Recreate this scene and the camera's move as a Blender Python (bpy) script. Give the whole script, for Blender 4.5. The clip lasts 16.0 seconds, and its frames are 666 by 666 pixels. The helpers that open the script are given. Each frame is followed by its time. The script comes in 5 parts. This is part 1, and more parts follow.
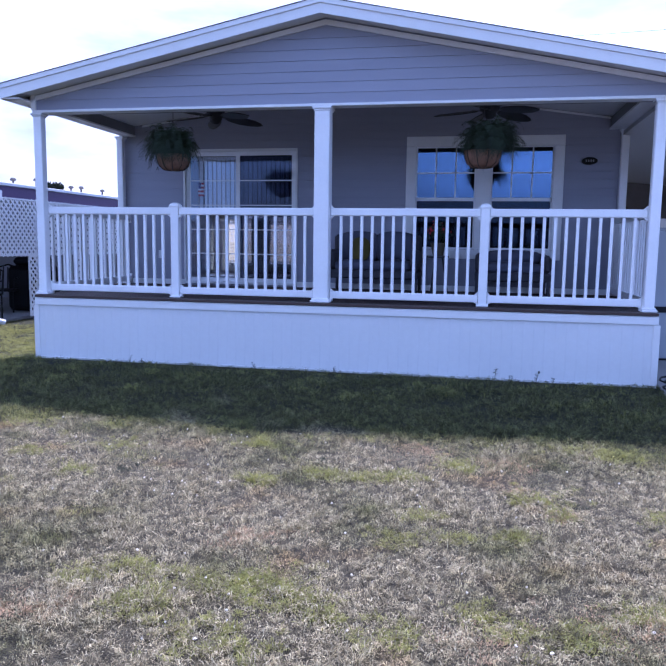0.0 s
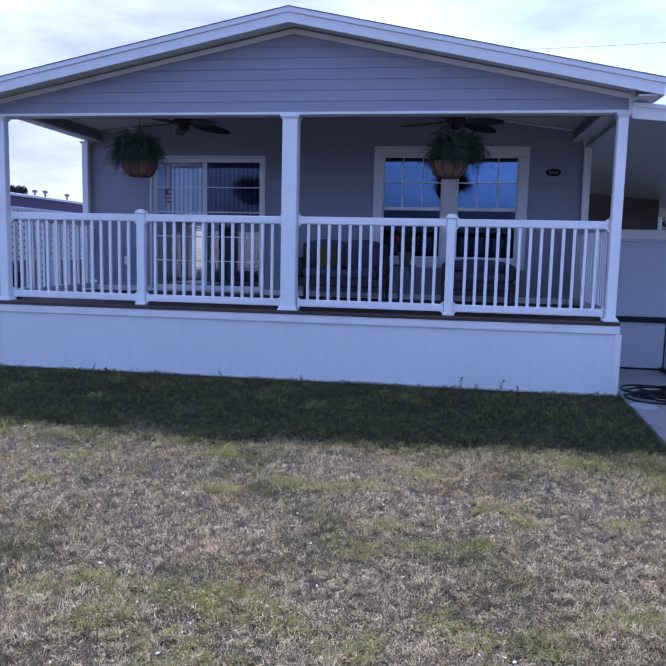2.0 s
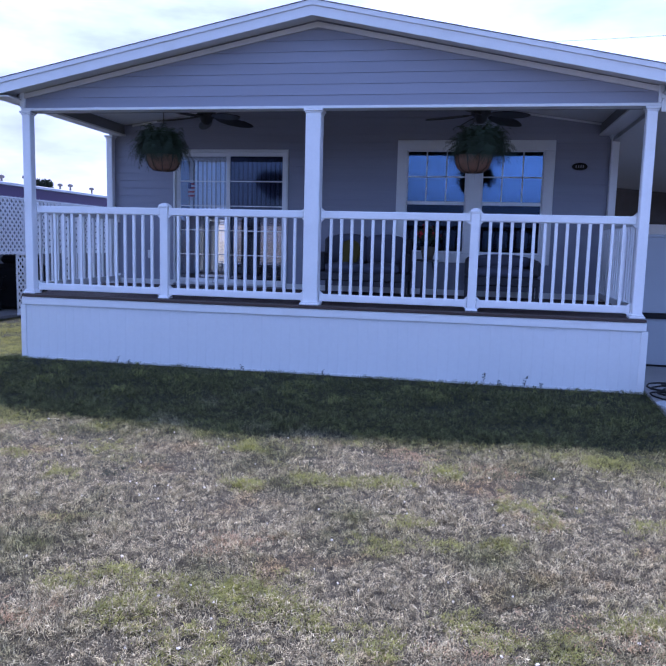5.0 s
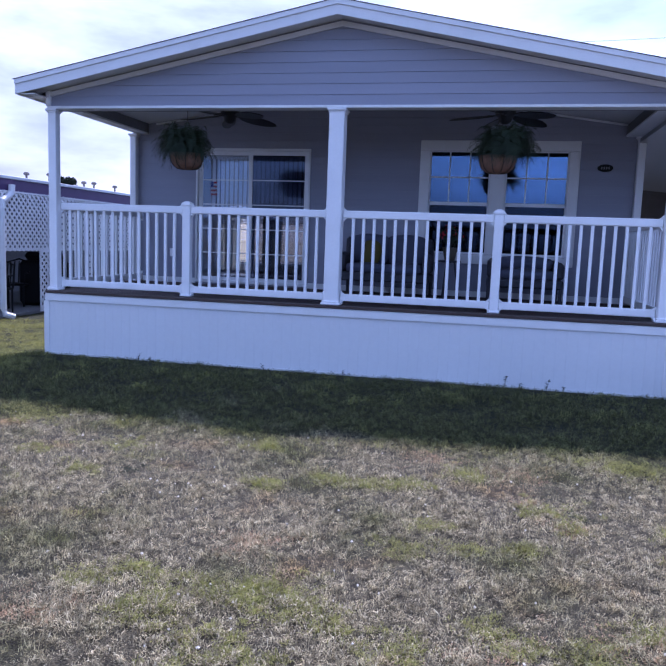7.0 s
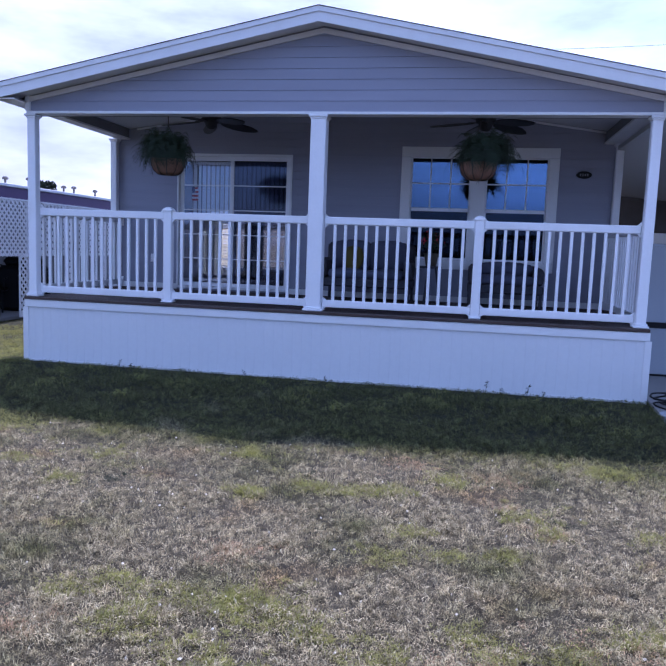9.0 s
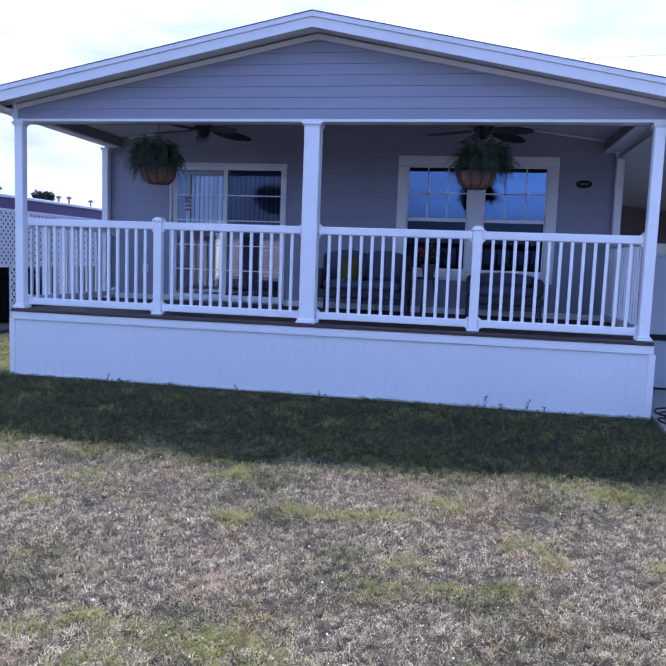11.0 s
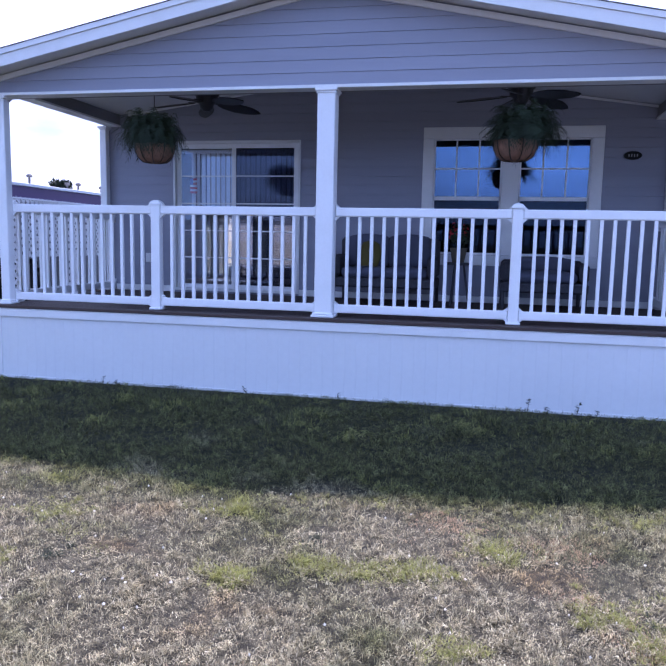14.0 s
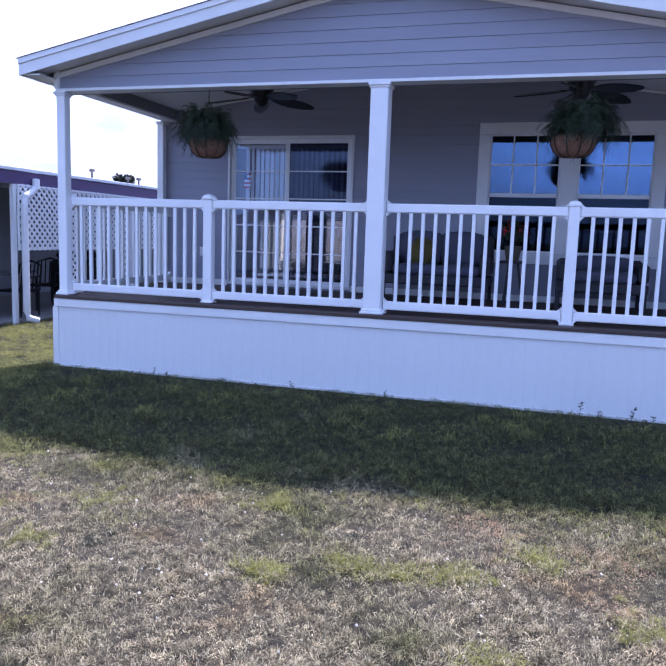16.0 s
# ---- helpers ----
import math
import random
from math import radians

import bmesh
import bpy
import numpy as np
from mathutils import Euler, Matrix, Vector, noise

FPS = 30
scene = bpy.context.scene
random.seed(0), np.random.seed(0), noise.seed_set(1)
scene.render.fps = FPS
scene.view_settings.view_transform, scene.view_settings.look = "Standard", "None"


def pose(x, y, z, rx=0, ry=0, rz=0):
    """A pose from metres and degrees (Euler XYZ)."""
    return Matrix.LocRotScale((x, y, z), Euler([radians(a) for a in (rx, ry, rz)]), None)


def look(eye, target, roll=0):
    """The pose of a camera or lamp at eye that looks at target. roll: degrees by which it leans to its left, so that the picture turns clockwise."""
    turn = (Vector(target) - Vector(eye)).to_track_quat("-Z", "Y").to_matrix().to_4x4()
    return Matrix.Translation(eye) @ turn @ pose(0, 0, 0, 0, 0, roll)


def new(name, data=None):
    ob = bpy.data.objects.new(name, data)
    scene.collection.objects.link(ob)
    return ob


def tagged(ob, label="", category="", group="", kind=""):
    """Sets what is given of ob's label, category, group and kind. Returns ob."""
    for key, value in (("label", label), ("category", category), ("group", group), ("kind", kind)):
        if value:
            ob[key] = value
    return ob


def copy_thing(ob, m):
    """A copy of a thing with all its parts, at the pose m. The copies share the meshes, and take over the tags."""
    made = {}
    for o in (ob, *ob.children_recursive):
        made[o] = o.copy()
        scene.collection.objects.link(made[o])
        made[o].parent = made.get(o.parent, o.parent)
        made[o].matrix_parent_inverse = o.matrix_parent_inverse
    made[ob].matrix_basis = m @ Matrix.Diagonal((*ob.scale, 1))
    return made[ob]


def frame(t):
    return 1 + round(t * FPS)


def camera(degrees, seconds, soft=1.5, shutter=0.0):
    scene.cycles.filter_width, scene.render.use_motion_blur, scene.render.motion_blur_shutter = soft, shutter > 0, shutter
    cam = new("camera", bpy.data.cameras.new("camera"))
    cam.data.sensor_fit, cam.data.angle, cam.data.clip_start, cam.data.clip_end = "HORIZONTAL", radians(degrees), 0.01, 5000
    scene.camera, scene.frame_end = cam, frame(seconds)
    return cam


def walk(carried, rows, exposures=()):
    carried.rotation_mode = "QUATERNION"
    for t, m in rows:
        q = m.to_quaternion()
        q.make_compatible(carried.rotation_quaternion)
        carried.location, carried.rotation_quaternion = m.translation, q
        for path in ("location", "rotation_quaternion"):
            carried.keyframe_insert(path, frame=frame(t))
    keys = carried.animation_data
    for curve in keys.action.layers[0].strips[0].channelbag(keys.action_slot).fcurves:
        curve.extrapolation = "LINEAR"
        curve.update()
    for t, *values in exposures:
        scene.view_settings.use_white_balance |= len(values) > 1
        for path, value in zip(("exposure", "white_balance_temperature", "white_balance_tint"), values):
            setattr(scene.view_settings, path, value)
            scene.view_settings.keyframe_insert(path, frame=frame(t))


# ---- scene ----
cam = camera(49.6, 16.0, soft=1.6)
PATH = [
    (0, (1.759, -8.283, 1.49), (1.372, -6.337, 1.242), 0.8),
    (0.5, (1.748, -8.313, 1.493), (1.347, -6.366, 1.275), 0.7),
    (1, (1.746, -8.269, 1.514), (1.334, -6.325, 1.287), 1.5),
    (1.5, (1.756, -8.268, 1.494), (1.397, -6.314, 1.266), 1.3),
    (2, (1.767, -8.285, 1.508), (1.467, -6.32, 1.28), 1.3),
    (2.5, (1.787, -8.231, 1.513), (1.578, -6.255, 1.287), 1.0),
    (3, (1.778, -8.199, 1.52), (1.649, -6.216, 1.287), 1.0),
    (3.5, (1.783, -8.251, 1.506), (1.633, -6.271, 1.269), 1.0),
    (4, (1.77, -8.238, 1.501), (1.594, -6.261, 1.253), 0.9),
    (4.5, (1.763, -8.253, 1.518), (1.512, -6.283, 1.274), 1.0),
    (5, (1.758, -8.263, 1.516), (1.4, -6.311, 1.27), 1.5),
    (7.5, (1.724, -8.241, 1.51), (1.314, -6.299, 1.264), 2.1),
    (8, (1.716, -8.253, 1.507), (1.328, -6.306, 1.27), 2.0),
    (8.5, (1.731, -8.251, 1.524), (1.367, -6.299, 1.286), 2.2),
    (11, (1.743, -8.008, 1.54), (1.383, -6.052, 1.334), 2.1),
    (11.5, (1.759, -7.784, 1.518), (1.405, -5.838, 1.22), 2.3),
    (12, (1.659, -7.632, 1.528), (1.357, -5.668, 1.302), 1.8),
    (12.5, (1.574, -7.507, 1.535), (1.278, -5.552, 1.236), 2.6),
    (13, (1.62, -7.4, 1.533), (1.175, -5.46, 1.339), 2.1),
    (13.5, (1.645, -7.133, 1.52), (1.169, -5.205, 1.283), 2.8),
    (14, (1.574, -7.082, 1.548), (1.16, -5.141, 1.298), 1.2),
    (14.5, (1.553, -7.005, 1.543), (1.061, -5.087, 1.262), 1.8),
    (15, (1.598, -7.014, 1.535), (1.077, -5.101, 1.271), 1.9),
    (15.5, (1.593, -7.003, 1.545), (1.05, -5.097, 1.275), 1.8),
    (16, (1.627, -7.026, 1.545), (1.067, -5.124, 1.281), 1.9),
]
EXPOSURES = [(t, stops + 0.03, kelvin + 50, 36) for t, stops, kelvin in ((0.0, 0.6, 5000), (0.7, 0.32, 5000), (1.5, 0.15, 5080), (3.5, 0.4, 4900), (5.0, 0.4, 4950), (8.0, 0.25, 5070), (11.0, 0.5, 5030), (12.5, 0.74, 5000), (13.5, 0.7, 5160), (14.5, 0.76, 5180), (16.0, 0.7, 5220))]
walk(cam, [(t, look(eye, target, roll)) for t, eye, target, roll in PATH], EXPOSURES)

# ---- world, sun ----
SUN_WAY = Vector((0.025, -0.64, -1.0)).normalized()
world = bpy.data.worlds.new("sky")
scene.world = world
world.use_nodes = True
wn, wl = world.node_tree.nodes, world.node_tree.links
wn.clear()
w_out = wn.new("ShaderNodeOutputWorld")
w_bg = wn.new("ShaderNodeBackground")
w_sky = wn.new("ShaderNodeTexSky")
w_sky.sky_type = "NISHITA"
w_sky.sun_disc = False
w_sky.sun_elevation = math.asin(-SUN_WAY.z)
w_sky.sun_rotation = math.atan2(-SUN_WAY.x, -SUN_WAY.y)
w_sky.air_density, w_sky.dust_density, w_sky.ozone_density = 1.0, 2.2, 1.6
w_tc = wn.new("ShaderNodeTexCoord")
w_map = wn.new("ShaderNodeMapping")
w_map.inputs["Scale"].default_value = (1.0, 1.0, 3.2)
w_noise = wn.new("ShaderNodeTexNoise")
w_noise.inputs["Scale"].default_value = 2.3
w_noise.inputs["Detail"].default_value = 6
w_noise.inputs["Roughness"].default_value = 0.55
w_ramp = wn.new("ShaderNodeValToRGB")
w_ramp.color_ramp.elements[0].position = 0.3
w_ramp.color_ramp.elements[1].position = 0.72
w_mix = wn.new("ShaderNodeMix")
w_mix.data_type = "RGBA"
# thin cloud, glaring white round the sun's side of the sky and bluer away from it
w_sep = wn.new("ShaderNodeVectorMath")
w_sep.operation = "DOT_PRODUCT"
w_sep.inputs[1].default_value = (-0.8, 0.6, 0.0)
w_side = wn.new("ShaderNodeMapRange")
w_side.inputs["From Min"].default_value, w_side.inputs["From Max"].default_value = 0.15, 0.95
w_glare = wn.new("ShaderNodeMix")
w_glare.data_type = "RGBA"
w_glare.inputs[6].default_value = (17.2, 23.2, 30.5, 1)
w_glare.inputs[7].default_value = (28.0, 29.5, 31.0, 1)
wl.new(w_tc.outputs["Generated"], w_sep.inputs[0])
wl.new(w_sep.outputs["Value"], w_side.inputs["Value"])
wl.new(w_side.outputs[0], w_glare.inputs[0])
wl.new(w_glare.outputs[2], w_mix.inputs[7])
wl.new(w_tc.outputs["Generated"], w_map.inputs["Vector"])
wl.new(w_map.outputs[0], w_noise.inputs["Vector"])
wl.new(w_noise.outputs[0], w_ramp.inputs[0])
w_half = wn.new("ShaderNodeMath")
w_half.operation = "MULTIPLY"
w_half.inputs[1].default_value = 0.8
wl.new(w_ramp.outputs[0], w_half.inputs[0])
wl.new(w_half.outputs[0], w_mix.inputs[0])
wl.new(w_sky.outputs[0], w_mix.inputs[6])
wl.new(w_mix.outputs[2], w_bg.inputs["Color"])
w_bg.inputs["Strength"].default_value = 0.06
wl.new(w_bg.outputs[0], w_out.inputs["Surface"])

sun = new("sun", bpy.data.lights.new("sun", "SUN"))
sun.data.energy = 5.0
sun.data.angle = radians(0.55)
sun.data.color = (1.0, 0.93, 0.8)
sun.matrix_world = look((0, 0, 30), Vector((0, 0, 30)) + SUN_WAY)


# ---- materials ----
def material(name, color, rough=0.5, metal=0.0, vary=0.08, scale=6.0, fine=90.0, bump=0.15, spec=0.5, streak=(1, 1, 1), wear=None, wear_amount=0.0, per_object=0.0):
    """Principled surface with variation at two scales, a bump and optional dirt."""
    m = bpy.data.materials.new(name)
    m.use_nodes = True
    n, l = m.node_tree.nodes, m.node_tree.links
    b = n["Principled BSDF"]
    tc = n.new("ShaderNodeTexCoord")
    mp = n.new("ShaderNodeMapping")
    mp.inputs["Scale"].default_value = streak
    l.new(tc.outputs["Object"], mp.inputs["Vector"])
    big, small = n.new("ShaderNodeTexNoise"), n.new("ShaderNodeTexNoise")
    big.inputs["Scale"].default_value, big.inputs["Detail"].default_value = scale, 4
    small.inputs["Scale"].default_value, small.inputs["Detail"].default_value = fine, 3
    l.new(mp.outputs[0], big.inputs["Vector"])
    l.new(mp.outputs[0], small.inputs["Vector"])
    add = n.new("ShaderNodeMath")
    add.operation = "ADD"
    l.new(big.outputs[0], add.inputs[0])
    l.new(small.outputs[0], add.inputs[1])
    rng = n.new("ShaderNodeMapRange")
    rng.inputs["From Min"].default_value, rng.inputs["From Max"].default_value = 0.6, 1.4
    rng.inputs["To Min"].default_value, rng.inputs["To Max"].default_value = 1 - vary, 1 + vary
    l.new(add.outputs[0], rng.inputs["Value"])
    mul = n.new("ShaderNodeVectorMath")
    mul.operation = "SCALE"
    mul.inputs[0].default_value = color
    last = rng.outputs[0]
    if per_object:
        info, pr, pm = n.new("ShaderNodeObjectInfo"), n.new("ShaderNodeMapRange"), n.new("ShaderNodeMath")
        pr.inputs["To Min"].default_value, pr.inputs["To Max"].default_value = 1 - per_object, 1 + per_object
        pm.operation = "MULTIPLY"
        l.new(info.outputs["Random"], pr.inputs["Value"])
        l.new(pr.outputs[0], pm.inputs[0])
        l.new(last, pm.inputs[1])
        last = pm.outputs[0]
    l.new(last, mul.inputs["Scale"])
    col = mul.outputs[0]
    if wear:
        wno, wr, wm = n.new("ShaderNodeTexNoise"), n.new("ShaderNodeMapRange"), n.new("ShaderNodeMix")
        wno.inputs["Scale"].default_value, wno.inputs["Detail"].default_value = scale * 0.7, 6
        wr.inputs["From Min"].default_value, wr.inputs["From Max"].default_value = 0.52, 0.75
        wr.inputs["To Max"].default_value = wear_amount
        wm.data_type = "RGBA"
        wm.inputs[7].default_value = (*wear, 1)
        l.new(mp.outputs[0], wno.inputs["Vector"])
        l.new(wno.outputs[0], wr.inputs["Value"])
        l.new(wr.outputs[0], wm.inputs[0])
        l.new(col, wm.inputs[6])
        col = wm.outputs[2]
    l.new(col, b.inputs["Base Color"])
    b.inputs["Roughness"].default_value, b.inputs["Metallic"].default_value = rough, metal
    b.inputs["Specular IOR Level"].default_value = spec
    if bump:
        bp = n.new("ShaderNodeBump")
        bp.inputs["Strength"].default_value, bp.inputs["Distance"].default_value = bump, 0.004
        l.new(add.outputs[0], bp.inputs["Height"])
        l.new(bp.outputs[0], b.inputs["Normal"])
    return m


def glass_material(name, tint, gloss, sheen=(0.9, 0.95, 1.0)):
    m = bpy.data.materials.new(name)
    m.use_nodes = True
    n, l = m.node_tree.nodes, m.node_tree.links
    n.clear()
    out, mix = n.new("ShaderNodeOutputMaterial"), n.new("ShaderNodeMixShader")
    tr, gl = n.new("ShaderNodeBsdfTransparent"), n.new("ShaderNodeBsdfGlossy")
    tr.inputs[0].default_value = (*tint, 1)
    gl.inputs["Color"].default_value = (*sheen, 1)
    gl.inputs["Roughness"].default_value = 0.015
    no, bp = n.new("ShaderNodeTexNoise"), n.new("ShaderNodeBump")
    no.inputs["Scale"].default_value = 1.3
    bp.inputs["Strength"].default_value, bp.inputs["Distance"].default_value = 0.05, 0.01
    l.new(no.outputs[0], bp.inputs["Height"])
    l.new(bp.outputs[0], gl.inputs["Normal"])
    mix.inputs[0].default_value = gloss
    l.new(tr.outputs[0], mix.inputs[1])
    l.new(gl.outputs[0], mix.inputs[2])
    l.new(mix.outputs[0], out.inputs["Surface"])
    return m


WHITE = material("white_vinyl", (0.83, 0.84, 0.85), 0.42, vary=0.03, scale=3, fine=40, bump=0.05, wear=(0.55, 0.55, 0.52), wear_amount=0.18)
TRIM = material("white_trim", (0.765, 0.775, 0.775), 0.5, vary=0.03, scale=4, fine=60, bump=0.06, wear=(0.5, 0.48, 0.44), wear_amount=0.2)
SKIRT = material("white_skirting", (0.7, 0.72, 0.73), 0.45, vary=0.03, scale=1.1, fine=24, bump=0.04, wear=(0.62, 0.65, 0.66), wear_amount=0.14)
FRIEZE = material("cream_frieze", (0.74, 0.73, 0.72), 0.6, vary=0.05)
SOFFIT = material("soffit_vinyl", (0.66, 0.66, 0.66), 0.6, vary=0.05)
SIDING = material("grey_siding", (0.29, 0.3, 0.365), 0.55, vary=0.07, scale=1.5, fine=70, bump=0.12, streak=(0.6, 1, 5), per_object=0.03)
CEIL = material("ceiling_panel", (0.72, 0.72, 0.72), 0.7, vary=0.04)
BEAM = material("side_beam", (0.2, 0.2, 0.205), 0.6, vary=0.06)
DECK = material("brown_deck", (0.05, 0.03, 0.024), 0.6, vary=0.3, scale=3, fine=60, bump=0.5, streak=(0.5, 8, 8), per_object=0.18)
SHINGLE = material("shingle", (0.07, 0.065, 0.065), 0.9, vary=0.3, scale=9, fine=150, bump=0.6)
CONCRETE = material("concrete", (0.26, 0.255, 0.25), 0.85, vary=0.12, scale=1.2, fine=120, bump=0.3, wear=(0.34, 0.32, 0.3), wear_amount=0.4)
FAN_BROWN = material("dark_fan_wood", (0.013, 0.012, 0.014), 0.4, vary=0.25, scale=8)
BLACK = material("black_plastic", (0.012, 0.012, 0.014), 0.6, vary=0.2, spec=0.2)
RUBBER = material("rubber", (0.013, 0.013, 0.014), 0.75, vary=0.2, spec=0.25)
METAL = material("grey_metal", (0.45, 0.45, 0.46), 0.35, metal=0.9, vary=0.08)
WIRE = material("dark_wire", (0.04, 0.03, 0.025), 0.5, metal=0.6, vary=0.2)
COCO = material("coconut_liner", (0.2, 0.105, 0.065), 0.95, vary=0.4, scale=20, fine=220, bump=1.0)
FERN = material("fern_green", (0.028, 0.042, 0.022), 0.6, vary=0.5, scale=9, fine=60, bump=0, spec=0.3)
# white landing panels greyed; the carport's shade is put into this colour
LANDING = material("greyed_white_panel", (0.38, 0.41, 0.45), 0.5, vary=0.05, scale=2)
LEAF = material("tree_leaf", (0.018, 0.027, 0.012), 0.75, vary=0.5, scale=2, fine=20, bump=0)
BARK = material("bark", (0.11, 0.085, 0.065), 0.9, vary=0.3, scale=5, fine=40, bump=0.8)
BLIND = material("blind_fabric", (0.86, 0.88, 0.9), 0.7, vary=0.04)
WICKER = material("dark_wicker", (0.045, 0.044, 0.055), 0.7, vary=0.4, scale=30, fine=160, bump=0.8)
CUSHION = material("grey_cushion", (0.085, 0.09, 0.13), 0.9, vary=0.12, scale=10, fine=200, bump=0.4)
YELLOW = material("yellow_cushion", (0.1, 0.082, 0.018), 0.9, vary=0.12, scale=10, fine=200, bump=0.4)
RED = material("red_petal", (0.5, 0.02, 0.03), 0.7, vary=0.3, bump=0)
TERRA = material("brown_pot", (0.1, 0.085, 0.06), 0.7, vary=0.2)
PURPLE = material("purple_fascia", (0.085, 0.045, 0.13), 0.5, vary=0.08)
# pale wall toned dark, with the neighbour carport's shade in the colour
NWALL = material("darkened_blue_wall", (0.22, 0.235, 0.26), 0.6, vary=0.06)
CREAM = material("cream_wall", (0.66, 0.58, 0.4), 0.75, vary=0.08)
ASPHALT = material("asphalt", (0.05, 0.05, 0.052), 0.9, vary=0.3, fine=200, bump=0.6)
BROWN = material("dark_brown_panel", (0.085, 0.08, 0.082), 0.8, vary=0.2)
BROWN2 = material("weathered_grey", (0.3, 0.29, 0.28), 0.7, vary=0.2)
ROOM = material("room_paint", (0.5, 0.48, 0.45), 0.8, vary=0.05)
FLAG_W = material("flag_white", (0.75, 0.75, 0.75), 0.8, vary=0.05)
FLAG_R = material("flag_red", (0.45, 0.03, 0.04), 0.8, vary=0.05)
FLAG_B = material("flag_blue", (0.03, 0.04, 0.2), 0.8, vary=0.05)
CARPORT = material("carport_pan", (0.27, 0.27, 0.265), 0.3, vary=0.14, scale=1.5, streak=(1, 0.2, 1))
# the mirrored sky's blue is put into the sheen colour of these panes
GLASS = glass_material("blue_sheen_window_glass", (0.5, 0.55, 0.6), 0.25, (0.26, 0.42, 0.72))
GLASS_DOOR = glass_material("blue_sheen_door_glass", (0.95, 0.97, 1.0), 0.1, (0.6, 0.75, 1.0))
GLASS_DARK = glass_material("screened_glass", (0.46, 0.49, 0.58), 0.055, (0.62, 0.72, 0.95))
GLASS_LOW = glass_material("insect_screen_glass", (0.26, 0.3, 0.4), 0.022, (0.5, 0.65, 0.95))


def let_through(m, col, share):
    """Thin leaves let some of the sun through."""
    n, l = m.node_tree.nodes, m.node_tree.links
    tl, mx = n.new("ShaderNodeBsdfTranslucent"), n.new("ShaderNodeMixShader")
    l.new(col, tl.inputs["Color"])
    mx.inputs[0].default_value = share
    l.new(n["Principled BSDF"].outputs[0], mx.inputs[1])
    l.new(tl.outputs[0], mx.inputs[2])
    l.new(mx.outputs[0], n["Material Output"].inputs["Surface"])


def leafy(m, share):
    let_through(m, m.node_tree.nodes["Principled BSDF"].inputs["Base Color"].links[0].from_socket, share)


def grass_material(name, blades):
    """Dormant lawn: straw, grey and brown, with green patches. blades: one tone a blade."""
    m = bpy.data.materials.new(name)
    m.use_nodes = True
    n, l = m.node_tree.nodes, m.node_tree.links
    b = n["Principled BSDF"]
    geo = n.new("ShaderNodeNewGeometry")
    patch, fine, warm = n.new("ShaderNodeTexNoise"), n.new("ShaderNodeTexNoise"), n.new("ShaderNodeTexNoise")
    for node, size, detail in ((patch, 1.1, 4), (fine, 5.5 if blades else 130, 6), (warm, 1.7, 2)):
        node.inputs["Scale"].default_value, node.inputs["Detail"].default_value = size, detail
        l.new(geo.outputs["Position"], node.inputs["Vector"])
    straw = n.new("ShaderNodeValToRGB")
    e = straw.color_ramp.elements
    e[0].position, e[0].color = 0.0, (0.06, 0.052, 0.03, 1)
    e[1].position, e[1].color = 1.0, (0.93, 0.85, 0.61, 1)
    mid = e.new(0.45)
    mid.color = (0.52, 0.435, 0.262, 1)
    high = e.new(0.93)
    high.color = (0.77, 0.68, 0.45, 1)
    green = n.new("ShaderNodeValToRGB")
    g = green.color_ramp.elements
    g[0].color, g[1].color = (0.016, 0.024, 0.01, 1), (0.215, 0.225, 0.07, 1)
    rust = n.new("ShaderNodeMix")
    rust.data_type = "RGBA"
    rust.blend_type = "MULTIPLY"
    rust.inputs[7].default_value = (1.0, 0.78, 0.6, 1)
    grit = n.new("ShaderNodeMapRange")
    grit.inputs["From Min"].default_value, grit.inputs["From Max"].default_value = 0.36, 0.66
    l.new(fine.outputs[0], grit.inputs["Value"])
    src = geo.outputs["Random Per Island"] if blades else grit.outputs[0]
    l.new(src, straw.inputs[0])
    l.new(src, green.inputs[0])
    wr = n.new("ShaderNodeMapRange")
    wr.inputs["From Min"].default_value, wr.inputs["From Max"].default_value = 0.6, 0.75
    l.new(warm.outputs[0], wr.inputs["Value"])
    l.new(wr.outputs[0], rust.inputs[0])
    l.new(straw.outputs[0], rust.inputs[6])
    add = n.new("ShaderNodeMath")
    add.operation = "MULTIPLY_ADD"
    add.inputs[1].default_value = 0.45
    l.new(fine.outputs[0], add.inputs[0])
    l.new(patch.outputs[0], add.inputs[2])
    # nearer the porch the lawn has stayed greener, out in the open it has dried; the darker green also holds the
    # house's shade
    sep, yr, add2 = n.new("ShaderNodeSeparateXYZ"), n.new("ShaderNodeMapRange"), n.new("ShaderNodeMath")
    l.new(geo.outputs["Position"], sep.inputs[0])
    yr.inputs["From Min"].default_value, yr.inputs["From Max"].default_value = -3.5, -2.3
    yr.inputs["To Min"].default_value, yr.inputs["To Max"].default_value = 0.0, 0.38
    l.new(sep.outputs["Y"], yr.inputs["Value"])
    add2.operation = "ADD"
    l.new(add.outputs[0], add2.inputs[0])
    # and beyond the corner of the house it is green
    xr, both = n.new("ShaderNodeMapRange"), n.new("ShaderNodeMath")
    xr.inputs["From Min"].default_value, xr.inputs["From Max"].default_value = -1.2, -3.4
    xr.inputs["To Min"].default_value, xr.inputs["To Max"].default_value = 0.0, 0.16
    l.new(sep.outputs["X"], xr.inputs["Value"])
    both.operation = "ADD"
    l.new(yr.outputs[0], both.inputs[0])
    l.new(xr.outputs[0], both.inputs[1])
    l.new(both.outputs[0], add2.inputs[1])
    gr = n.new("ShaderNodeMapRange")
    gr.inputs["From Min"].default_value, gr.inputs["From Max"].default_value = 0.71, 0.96
